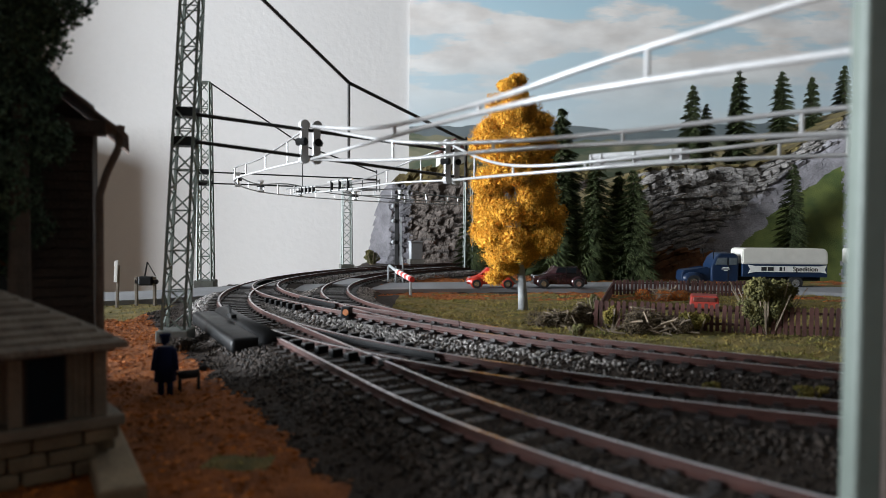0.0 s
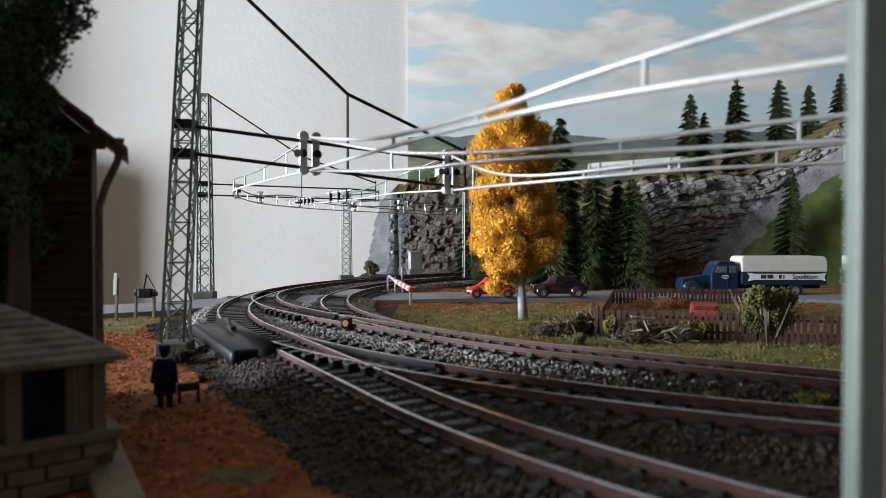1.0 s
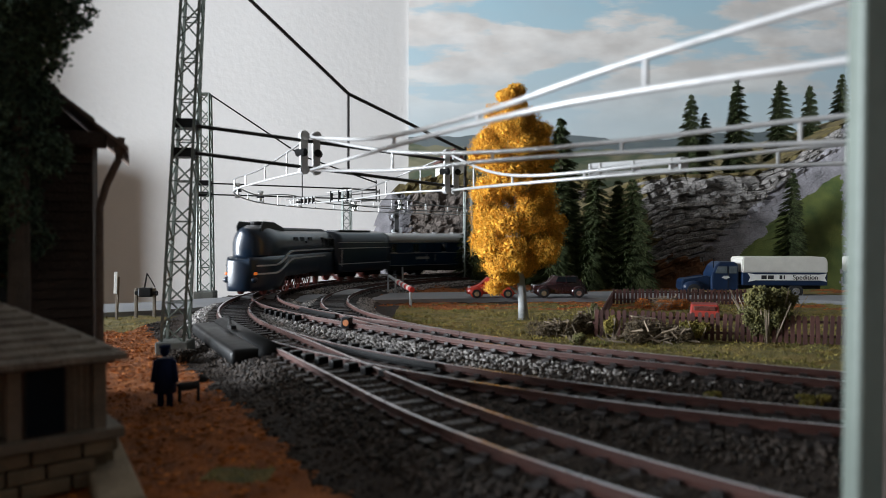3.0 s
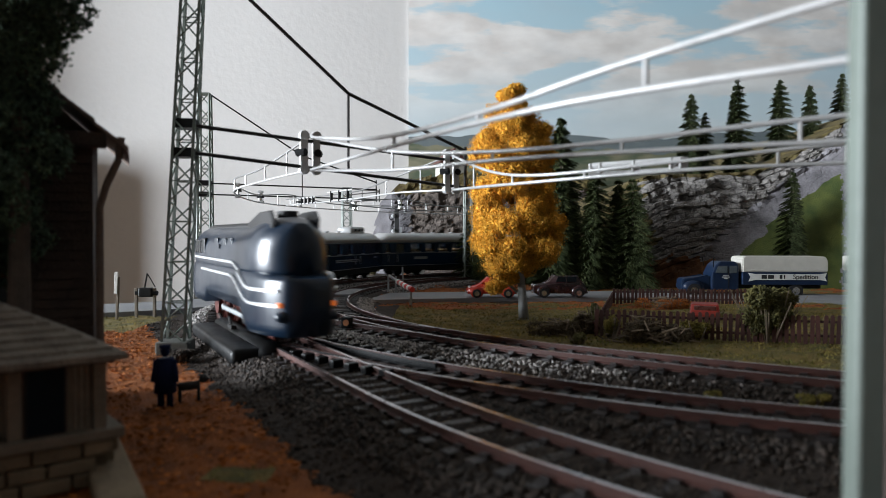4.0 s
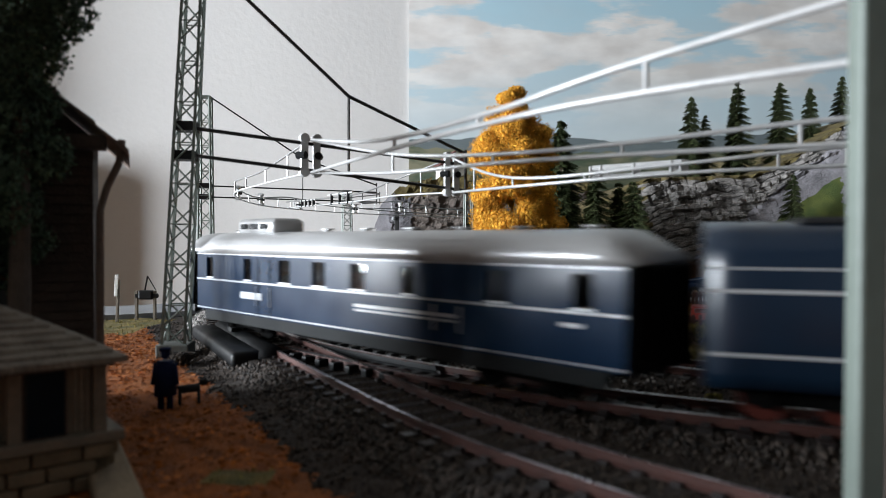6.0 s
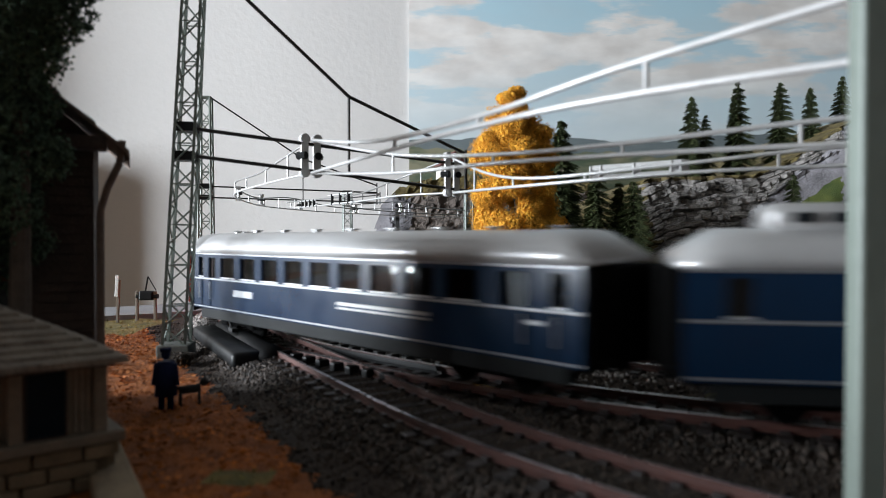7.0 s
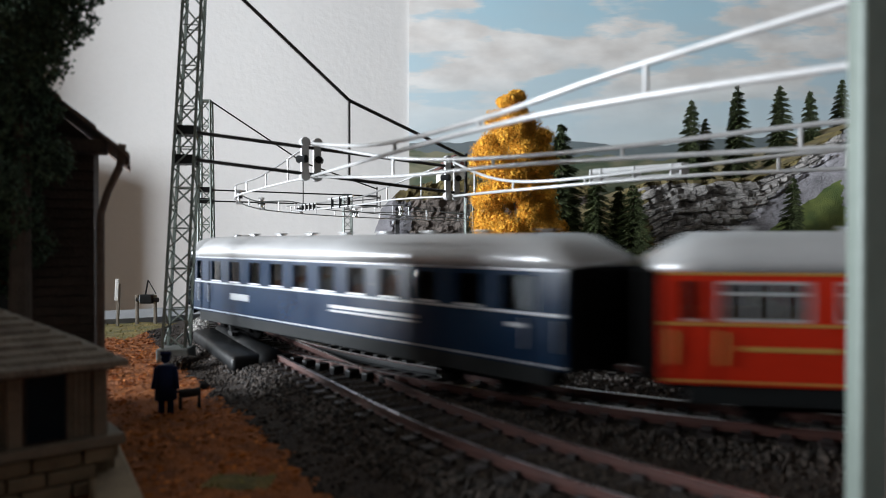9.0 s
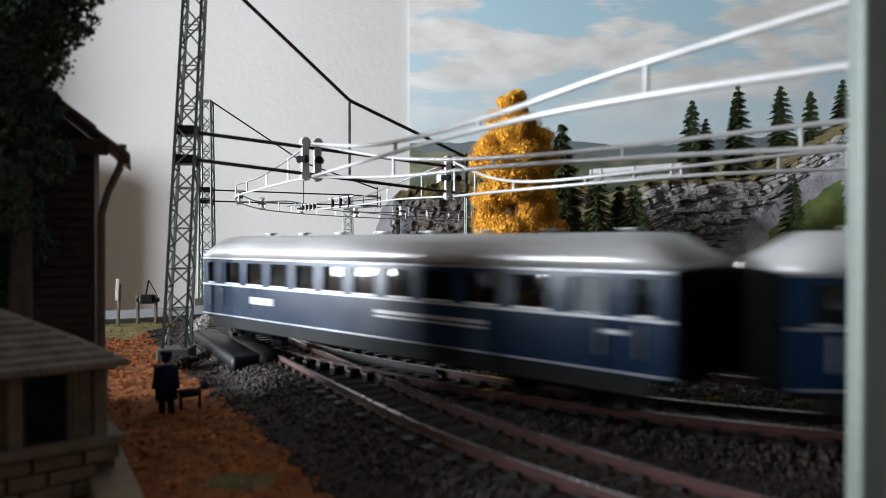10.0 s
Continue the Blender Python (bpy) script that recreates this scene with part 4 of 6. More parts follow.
def hills():
    def top_of(x):
        return np.interp(x, (0.13, 0.17, 0.20, 0.22, 0.32, 0.36, 0.42, 0.6, 0.9), (0.055, 0.085, 0.100, 0.106, 0.108, 0.125, 0.165, 0.22, 0.22))

    def place(u, v):
        x = 0.13 + 0.75 * u ** 1.3
        top = top_of(x)
        yb = 0.655 - 0.10 * np.clip(x - 0.2, 0, 0.4)
        up = np.clip(v / 0.62, 0, 1)
        back = np.clip((v - 0.62) / 0.38, 0, 1)
        z = -0.009 + (top + 0.009) * (up ** 0.92) 
        y = yb + 0.085 * up ** 1.5 + 0.38 * back
        g = strata(x, z)
        slab = np.clip((x - (0.206 + 0.148 * (z / 0.105))) / 0.012, 0, 1)
        amp = 0.0042 * (1 - 0.90 * slab) * (1 - 0.8 * np.clip((x - (0.240 + 0.148 * (z / 0.105))) / 0.01, 0, 1)) * (0.25 + 0.75 * np.clip((x - 0.19) / 0.02, 0, 1)) * np.clip(up * 6, 0, 1)
        return np.c_[x + 0.3 * amp * g, y - amp * g * 1.25, z + 0.25 * amp * g * (up < 1)]

    def pick(c):
        x, z = c[:, 0], c[:, 2]
        w = 0.006 * wave(x, z, 220, 1)
        edge = 0.208 + 0.148 * (z / 0.105) + w
        k = np.zeros(len(c), int)
        k[(x > edge - 0.002) & (x < edge + 0.036)] = 1
        k[x >= edge + 0.036 + w * 0.5] = 2
        k[x > 0.366 + 0.25 * np.clip(z, 0, 0.2) + w * 0.6] = 1
        k[(c[:, 1] > 0.757) | (z > top_of(x) - 0.004 + w * 0.4)] = 3
        k[(x < 0.203 + w * 2)] = 3
        k[(z < 0.020 + w) & (x < 0.262 + w)] = 4
        return k

    shell("rocky_hill", 230, 400, place, pick, [ROCK, SLAB, HILLGRASS, TAWNY, DRYEARTH], "grey stratified rock cliff with grassy slopes on the hill", "rock")

    def place2(u, v):
        x = -0.098 + 0.30 * u
        top = np.interp(x, (-0.10, -0.083, -0.06, -0.03, 0.03, 0.1, 0.2), (0.02, 0.088, 0.106, 0.118, 0.125, 0.125, 0.115))
        up = np.clip(v / 0.7, 0, 1)
        back = np.clip((v - 0.7) / 0.3, 0, 1)
        z = -0.010 + (top + 0.010) * up
        g = strata(x + 3, z, 0.06, 0.0058, 7)
        y = 0.885 + 0.03 * up + 0.16 * back - 0.0026 * g * np.clip(up * 5, 0, 1) + 0.03 * np.clip((-0.07 - x) / 0.03, 0, 1)
        return np.c_[x + 0.003 * g, y, z + 0.004 * g * up]

    def pick2(c):
        x, z = c[:, 0], c[:, 2]
        w = 0.006 * wave(x, z, 200, 3)
        k = np.ones(len(c), int)
        k[x > -0.043 + w] = 0
        k[z > np.interp(x, (-0.09, -0.06, 0.03), (0.088, 0.096, 0.102)) + w] = 2
        return k

    shell("rock_outcrop", 130, 190, place2, pick2, [BROWNROCK, DARKSLAB, TAWNY], "grey and brown layered rock face behind the railway", "rock")

# ---------------------------------------------------------------- roadside things
REDPAINT = material("red_car_paint", (0.55, 0.035, 0.015), 0.3, var=0.08, coat=0.5, bump=0.03)
DULLRED = material("dull_red_paint", (0.34, 0.035, 0.022), 0.5, var=0.12, bump=0.03)
# window colour carries the dark red reflection seen in the pane
REFLECTGLASS = material("red_reflection_glass", (0.11, 0.035, 0.028), 0.3, var=0.2, bump=0)
MAROON = material("dark_maroon_paint", (0.030, 0.010, 0.012), 0.25, var=0.1, coat=0.6, bump=0.03)
NAVY = material("navy_paint", (0.006, 0.020, 0.055), 0.4, var=0.15, bump=0.05)
OFFWHITE = material("cream_tarpaulin", (0.62, 0.60, 0.54), 0.75, var=0.06, bump=0.15)
TYRE = material("black_rubber", (0.02, 0.02, 0.02), 0.8, var=0.2)
CHROME = material("chrome", (0.75, 0.75, 0.75), 0.2, metal=1.0, var=0.05)
CARGLASS = material("dark_car_glass", (0.012, 0.016, 0.020), 0.2, spec=0.3, var=0.05, bump=0)
CABGLASS = material("pale_cab_glass", (0.10, 0.12, 0.13), 0.15, var=0.2, bump=0)
FENCERED = material("red_brown_fence", (0.080, 0.032, 0.026), 0.75, var=0.3, scale=200, fine=1500, bump=0.4, obj=0.35)
WHITEPAINT = material("white_paint", (0.75, 0.74, 0.70), 0.5, var=0.06)
SIGNALRED = material("signal_red", (0.60, 0.04, 0.03), 0.45, var=0.08)
GREYMETAL = material("grey_metal", (0.38, 0.40, 0.41), 0.5, var=0.12)
HUTPANE = material("dark_window_film", (0.004, 0.012, 0.020), 0.3, var=0.3, scale=120, fine=900, bump=0.02, spec=0.1)
STONE = material("sandstone_block", (0.23, 0.175, 0.112), 0.9, var=0.3, scale=200, fine=1500, bump=0.6, obj=0.25)
PALEWOOD = material("pale_weathered_wood", (0.20, 0.168, 0.128), 0.8, var=0.25, scale=180, fine=1300, bump=0.4)
BLUECOAT = material("dark_blue_coat", (0.007, 0.013, 0.05), 0.8, var=0.2, spec=0.2)
POSTGREEN = material("pale_green_grey_post", (0.135, 0.16, 0.14), 0.45, var=0.12, scale=60, fine=600, bump=0.1)


def wheel(parent, x, y, z, r, w):
    bm = bmesh.new()
    bar(bm, (x, y - w / 2, z), (x, y + w / 2, z), r, 18)
    wh = part("wheel", bm, TYRE, parent)
    bm = bmesh.new()
    bar(bm, (x, y - w / 2 - 0.0002, z), (x, y + w / 2 + 0.0002, z), r * 0.55, 14)
    part("hubcap", bm, CHROME, wh)


def profile_body(parent, name, outline, width, mat, tuck=0.0, top=0.0, bevel=0.0007, smooth=False):
    bm = bmesh.new()
    prism(bm, outline, -width / 2, width / 2)
    if tuck:
        for v in bm.verts:
            if v.co.z > top:
                v.co.y *= 1 - tuck
    bmesh.ops.bevel(bm, geom=list(bm.edges), offset=bevel, segments=2, affect="EDGES", profile=0.5)
    return part(name, bm, mat, parent, smooth=smooth)


def arc(x0, z0, x1, z1, n, bulge):
    """Outline points from one place to another with a bulge to the left of the way."""
    out = []
    for i in range(n):
        u = i / n
        k = 4 * u * (1 - u) * bulge
        dx, dz = x1 - x0, z1 - z0
        out.append((x0 + dx * u - dz * k, z0 + dz * u + dx * k))
    return out


def beetle(x, y, turn):
    """Small round-backed car; +x is its front."""
    c = thing("car", "bright red round-backed small car on the road", "car", Matrix.Translation((x, y, -0.0046)) @ Matrix.Rotation(turn, 4, "Z"))
    o = arc(0.0185, 0.003, 0.0185, 0.0075, 2, 0.1)
    o += arc(0.018, 0.0075, 0.008, 0.0105, 4, 0.12) + arc(0.008, 0.0105, 0.0035, 0.0155, 3, 0.05)
    o += arc(0.0035, 0.0155, -0.008, 0.0145, 5, 0.12) + arc(-0.008, 0.0145, -0.0185, 0.006, 6, 0.12) + [(-0.0185, 0.003)]
    profile_body(c, "body", o[::-1], 0.0135, REDPAINT, 0.12, 0.0108, 0.0006, True)
    for sx in (-0.0115, 0.0115):
        for sy in (-1, 1):
            bm = bmesh.new()
            ball(bm, (sx, sy * 0.0068, 0.0042), (0.0052, 0.0017, 0.0043))
            part("fender", bm, REDPAINT, c, smooth=True)
            wheel(c, sx, sy * 0.0076, 0.0033, 0.0033, 0.0022)
    for s in (-1, 1):
        bm = bmesh.new()
        prism(bm, [(0.0025, 0.0108), (0.0005, 0.0145), (-0.0068, 0.0140), (-0.0085, 0.0108)], s * 0.0061, s * 0.0067)
        part("side_window", bm, CARGLASS, c)
    bm = bmesh.new()
    box(bm, (0.0192, 0, 0.0042), (0.0008, 0.0145, 0.0010), bevel=0.0002)
    part("bumper", bm, CHROME, c)
    for s in (-1, 1):
        bm = bmesh.new()
        ball(bm, (0.0165, s * 0.0055, 0.0072), (0.0011, 0.0011, 0.0011))
        part("headlight", bm, CHROME, c)


def saloon(x, y, turn):
    c = thing("car", "dark maroon vintage saloon car parked on the road", "car", Matrix.Translation((x, y, -0.0046)) @ Matrix.Rotation(turn, 4, "Z"))
    o = [(0.0200, 0.0030), (0.0205, 0.0080)] + arc(0.0200, 0.0095, 0.0085, 0.0112, 3, 0.06) + arc(0.0085, 0.0112, 0.0050, 0.0165, 2, 0.02)
    o += arc(0.0050, 0.0168, -0.0125, 0.0165, 5, 0.06) + arc(-0.0125, 0.0165, -0.0205, 0.0085, 4, 0.14) + [(-0.0205, 0.003)]
    profile_body(c, "body", o[::-1], 0.0140, MAROON, 0.10, 0.0115, 0.0007, True)
    for sx in (-0.0130, 0.0130):
        for sy in (-1, 1):
            bm = bmesh.new()
            ball(bm, (sx, sy * 0.0070, 0.0048), (0.0055, 0.0018, 0.0045))
            part("fender", bm, MAROON, c, smooth=True)
            wheel(c, sx, sy * 0.0080, 0.0036, 0.0036, 0.0022)
    for s in (-1, 1):
        for x0, x1 in ((0.0040, -0.0035), (-0.0045, -0.0115)):
            bm = bmesh.new()
            prism(bm, [(x0, 0.0118), (x0 - (0.0018 if x0 > 0 else 0), 0.0157), (x1, 0.0157), (x1, 0.0118)], s * 0.0064, s * 0.0070)
            part("side_window", bm, CARGLASS, c)
        bm = bmesh.new()
        ball(bm, (0.0195, s * 0.0050, 0.0085), (0.0012, 0.0013, 0.0013))
        part("headlight", bm, CHROME, c)
    bm = bmesh.new()
    box(bm, (0.0216, 0, 0.0042), (0.0010, 0.0150, 0.0012), bevel=0.0003)
    part("bumper", bm, CHROME, c)


def red_van(x, y, turn):
    c = thing("car", "small dull red car parked behind the garden fence", "car", Matrix.Translation((x, y, -0.0070)) @ Matrix.Rotation(turn, 4, "Z"))
    o = [(-0.017, 0.002), (0.017, 0.002), (0.017, 0.0055), (0.009, 0.0063), (0.005, 0.0090), (-0.0150, 0.0094), (-0.017, 0.0052)]
    profile_body(c, "body", o, 0.0165, DULLRED, 0.10, 0.0068, 0.0010)
    for sx in (-0.010, 0.010):
        for sy in (-1, 1):
            wheel(c, sx, sy * 0.0070, 0.0033, 0.0033, 0.0022)
    bm = bmesh.new()
    box(bm, (-0.0162, 0, 0.0072), (0.0016, 0.0120, 0.0026), bevel=0.0005)
    part("rear_window", bm, REFLECTGLASS, c, "rear window with a dark red reflection in its colour")


def letters(text, size, mat, parent, m, depth=0.00012):
    cu = bpy.data.curves.new("lettering", "FONT")
    cu.body, cu.size, cu.extrude, cu.align_x, cu.align_y = text, size, depth, "CENTER", "CENTER"
    tmp = bpy.data.objects.new("lettering", cu)
    scene.collection.objects.link(tmp)
    me = bpy.data.meshes.new_from_object(tmp)
    bpy.data.objects.remove(tmp)
    me.materials.clear()
    me.materials.append(mat)
    ob = new("lettering", me)
    ob.parent = parent
    ob.matrix_basis = m


def truck(x, y, turn):
    """Long-nosed lorry; its front is -x."""
    c = thing("lorry", "navy blue long-nosed lorry with a cream tarpaulin load bed", "lorry", Matrix.Translation((x, y, -0.0070)) @ Matrix.Rotation(turn, 4, "Z"))
    o = [(-0.0545, 0.0060), (-0.0320, 0.0060), (-0.0320, 0.0172), (-0.0345, 0.0165), (-0.0530, 0.0150), (-0.0545, 0.0132)]
    profile_body(c, "bonnet", o, 0.0150, NAVY, bevel=0.0012)
    o = [(-0.0325, 0.0060), (-0.0110, 0.0060), (-0.0110, 0.0260), (-0.0140, 0.0285), (-0.0255, 0.0285), (-0.0290, 0.0255), (-0.0320, 0.0190)]
    cab = profile_body(c, "cab", o, 0.0215, NAVY, 0.06, 0.021, 0.0012)
    for s in (-1, 1):
        bm = bmesh.new()
        prism(bm, [(-0.0295, 0.0195), (-0.0275, 0.0250), (-0.0205, 0.0250), (-0.0205, 0.0195)], s * 0.0100, s * 0.0110)
        part("side_window", bm, CABGLASS, cab, "pale cab side window")
        bm = bmesh.new()
        prism(bm, [(-0.0185, 0.0195), (-0.0185, 0.0250), (-0.0130, 0.0250), (-0.0130, 0.0195)], s * 0.0100, s * 0.0110)
        part("side_window", bm, CABGLASS, cab, "pale cab side window")
        part("door_seam", box(bmesh.new(), (-0.0195, s * 0.01075, 0.0150), (0.0003, 0.0003, 0.0170)), TYRE, cab)
        bm = bmesh.new()
        ball(bm, (-0.0460, s * 0.0085, 0.0085), (0.0085, 0.0028, 0.0050))
        part("fender", bm, NAVY, c, smooth=True)
        for xx in (-0.0460, 0.0330):
            wheel(c, xx, s * 0.0095, 0.0055, 0.0055, 0.0035)
        bm = bmesh.new()
        bar(bm, (-0.0310, s * 0.0105, 0.0240), (-0.0318, s * 0.0125, 0.0300), 0.0003, 5)
        box(bm, (-0.0318, s * 0.0128, 0.0305), (0.0006, 0.0012, 0.0020))
        part("mirror", bm, BLACKPLASTIC, c)
    bm = bmesh.new()
    box(bm, (0.0240, 0, 0.0152), (0.0660, 0.0240, 0.0100), bevel=0.0006)
    part("load_bed", bm, NAVY, c)
    bm = bmesh.new()
    o = [(-0.0090, 0.0203), (0.0572, 0.0203), (0.0572, 0.0290), (0.0550, 0.0325), (-0.0072, 0.0325), (-0.0090, 0.0312)]
    prism(bm, o, -0.0122, 0.0122)
    bmesh.ops.bevel(bm, geom=list(bm.edges), offset=0.0007, segments=2, affect="EDGES")
    part("tarpaulin", bm, OFFWHITE, c, "cream ribbed tarpaulin cover")
    bm = bmesh.new()
    box(bm, (0.020, 0, 0.0085), (0.0700, 0.0100, 0.0030))
    part("chassis", bm, BLACKPLASTIC, c)
    bm = bmesh.new()
    prism(bm, [(-0.0045, 0.0130), (0.0010, 0.0142), (0.0510, 0.0142), (0.0560, 0.0132), (0.0545, 0.0162), (0.0560, 0.0196), (0.0505, 0.0188),
               (0.0010, 0.0188), (-0.0050, 0.0198), (-0.0030, 0.0165)], -0.0125, -0.0121)
    banner = part("banner", bm, WHITEPAINT, c, "white ribbon-shaped name banner")
    letters("Spedition", 0.0052, TYRE, banner, Matrix.Translation((0.0395, -0.01258, 0.0165)) @ Matrix.Rotation(radians(90), 4, "X"))
    for x0, x1 in ((0.0055, 0.0095), (0.0105, 0.0150), (0.0195, 0.0215), (0.0228, 0.0236)):
        bm = bmesh.new()
        box(bm, ((x0 + x1) / 2, -0.01255, 0.0166), (x1 - x0, 0.0002, 0.0030))
        part("writing_bar", bm, TYRE, banner)
    for i, wd in enumerate((0.0045, 0.0060, 0.0030)):
        bm = bmesh.new()
        box(bm, (-0.0215, -0.0110, 0.0172 - 0.0010 * i), (wd, 0.0003, 0.0005))
        part("writing_bar", bm, WHITEPAINT, cab)


def fence(name, a, b, h, label, z=-0.0072):
    f = thing(name, label, "fence", group="garden fences")
    a, b = Vector((*a, z)), Vector((*b, z))
    d = b - a
    ang = math.atan2(d.y, d.x)
    for zz in (h * 0.28, h * 0.78):
        bm = bmesh.new()
        box(bm, (d.length / 2, 0.0007, zz), (d.length, 0.0008, 0.0011))
        r = part("rail", bm, FENCERED, f)
        r.matrix_basis = Matrix.Translation(a) @ Matrix.Rotation(ang, 4, "Z")
    bm = bmesh.new()
    prism(bm, [(-0.00085, 0), (0.00085, 0), (0.00085, h * 0.95), (0.0005, h), (-0.0005, h), (-0.00085, h * 0.95)], -0.0004, 0.0003)
    me = bpy.data.meshes.new("picket")
    bmesh.ops.recalc_face_normals(bm, faces=bm.faces)
    bm.to_mesh(me)
    bm.free()
    me.materials.append(FENCERED)
    n = int(d.length / 0.0026)
    for i in range(n + 1):
        ob = new("picket", me)
        ob.parent = f
        ob.matrix_basis = Matrix.Translation(a + d * (i / n) + Vector((0, 0, random.uniform(-0.0004, 0.0004)))) @ Matrix.Rotation(ang, 4, "Z") @ Matrix.Rotation(random.uniform(-0.05, 0.05), 4, "Y")


def crossing_barrier():
    b = thing("crossing_barrier", "raised red and white striped level crossing barrier", "barrier")
    base, piv, tip = Vector((-0.0415, 0.560, -0.005)), Vector((-0.0405, 0.560, 0.0062)), Vector((-0.0215, 0.480, 0.0040))
    for s in (0, 1):
        bm = bmesh.new()
        box(bm, (base.x - 0.003 + 0.006 * s, base.y, 0.0008), (0.0014, 0.0022, 0.0155), bevel=0.0003)
        part("post", bm, GREYMETAL, b)
    for i in range(8):
        p, q = piv.lerp(tip, 0.25 + i * 0.75 / 8), piv.lerp(tip, 0.25 + (i + 1) * 0.75 / 8)
        part("stripe", bar(bmesh.new(), p, q, 0.0019, 10), SIGNALRED if i % 2 else WHITEPAINT, b)
    part("shaft", bar(bmesh.new(), piv + Vector((-0.004, 0.012, 0.002)), piv.lerp(tip, 0.26), 0.0012, 8), GREYMETAL, b)
    bm = bmesh.new()
    box(bm, (tip.x - 0.0012, tip.y + 0.003, -0.0028), (0.0018, 0.0018, 0.0105), bevel=0.0003)
    part("rest_post", bm, GREYMETAL, b)
    part("hand_lever", bar(bmesh.new(), base + Vector((0.009, 0, 0)), base + Vector((0.0085, 0, 0.021)), 0.0007, 6), PALEBARK, b)


def small_things():
    beetle(0.036, 0.520, math.pi + 0.02)
    saloon(0.0872, 0.523, math.pi + 0.03)
    red_van(0.155, 0.412, radians(70))
    truck(0.243, 0.555, -0.02)
    # second lorry, only its tail end in view
    t = thing("lorry_trailer", "cream-topped trailer standing behind the lorry", "trailer", Matrix.Translation((0.340, 0.560, -0.007)))
    bm = bmesh.new()
    box(bm, (0.01, 0, 0.0265), (0.045, 0.0235, 0.012), bevel=0.0012)
    part("tarpaulin", bm, OFFWHITE, t)
    bm = bmesh.new()
    box(bm, (0.01, 0, 0.0148), (0.044, 0.0230, 0.0105), bevel=0.0008)
    part("load_bed", bm, NAVY, t)
    for xx in (0, 0.022):
        for s in (-1, 1):
            wheel(t, xx, s * 0.0095, 0.0055, 0.0055, 0.0035)
    fence("garden_fence", (0.0745, 0.338), (0.200, 0.305), 0.0128, "red-brown wooden picket fence along the garden")
    fence("garden_fence", (0.1225, 0.500), (0.216, 0.497), 0.0106, "red-brown picket fence at the back of the garden")
    fence("garden_fence", (0.0745, 0.340), (0.1215, 0.500), 0.0078, "red-brown picket fence at the side of the garden")
    bush("garden_bush", 0.1505, 0.322, -0.0072, 0.036, 0.0260, BUSHLEAF, "olive green leafy bush beside the garden fence", 5, 5600, 26, 0.0008)
    bush("small_bush", 0.1190, 0.325, -0.0072, 0.018, 0.0100, GRASS, "low yellow-green bush in front of the fence", 8, 900)
    bush("small_bush", 0.0800, 0.330, -0.0072, 0.011, 0.0110, GRASS, "low yellow-green bush in front of the fence", 9, 700)
    bush("small_bush", 0.0600, 0.310, -0.0072, 0.010, 0.0050, BUSHLEAF, "low moss tuft on the grass", 19, 500)
    bush("small_bush", 0.1010, 0.190, -0.0055, 0.010, 0.0035, GRASS, "low moss tuft between the tracks", 29, 500)
    bush("small_bush", 0.0760, 0.196, -0.0055, 0.006, 0.0030, GRASS, "low moss tuft between the tracks", 30, 400)
    bush("rock_bush", -0.086, 0.845, -0.006, 0.028, 0.0170, BUSHLEAF, "olive bush at the foot of the rock", 39, 1400)
    for i, (x, y, w, h) in enumerate(((0.0560, 0.340, 0.022, 0.0085), (0.0920, 0.322, 0.026, 0.0120), (0.1060, 0.318, 0.018, 0.0080), (0.0690, 0.345, 0.012, 0.012), (0.150, 0.470, 0.030, 0.008))):
        brushwood(x, y, -0.0072, w, h, 60 + i, LITTER if i == 4 else None)
    bush("small_bush", 0.0775, 0.350, -0.0072, 0.012, 0.0150, BUSHLEAF, "olive bush at the corner of the garden fence", 45, 900)
    crossing_barrier()
    # turnout motor and lantern
    m = thing("point_motor", "black plastic housing of a turnout motor", "turnout motor", Matrix.Translation((-0.0890, 0.291, -0.0066)) @ Matrix.Rotation(math.atan2(-0.092, 0.050), 4, "Z"))
    bm = bmesh.new()
    box(bm, (0, -0.0035, 0.0040), (0.088, 0.0110, 0.0060), bevel=0.0018)
    part("housing", bm, BLACKPLASTIC, m, smooth=True)
    bm = bmesh.new()
    bar(bm, (-0.044, 0.0052, 0.0040), (0.0455, 0.0052, 0.0040), 0.0049, 20)
    box(bm, (0.004, 0.0075, 0.0014), (0.092, 0.006, 0.003), bevel=0.0008)
    part("coil_cover", bm, BLACKPLASTIC, m, smooth=True)
    bm = bmesh.new()
    box(bm, (-0.006, 0.0015, 0.0090), (0.008, 0.0022, 0.0016))
    bar(bm, (-0.008, 0.0015, 0.009), (-0.012, 0.0015, 0.0125), 0.0006, 6)
    part("hand_lever", bm, TYRE, m)
    l = thing("point_lantern", "black turnout lantern with an orange disc", "lantern", Matrix.Translation((-0.0450, 0.327, -0.0055)) @ Matrix.Rotation(-0.3, 4, "Z"))
    bm = bmesh.new()
    box(bm, (0.006, 0.002, 0.0012), (0.026, 0.0080, 0.0036), bevel=0.0006)
    part("base", bm, BLACKPLASTIC, l)
    bm = bmesh.new()
    box(bm, (-0.0005, 0, 0.0058), (0.0046, 0.0040, 0.0056), bevel=0.0005)
    lamp = part("lamp_box", bm, BLACKPLASTIC, l)
    bm = bmesh.new()
    bar(bm, (-0.0001, -0.0019, 0.0060), (-0.0001, -0.0023, 0.0060), 0.0015, 14)
    part("disc", bm, material("orange_disc", (0.55, 0.20, 0.08), 0.4, var=0.2), lamp, "orange signal disc")
    # colour light signal and relay box by the far track
    s = thing("railway_signal", "dark signal mast with a white lower band", "signal", Matrix.Translation((-0.0495, 0.735, -0.006)))
    bm = bmesh.new()
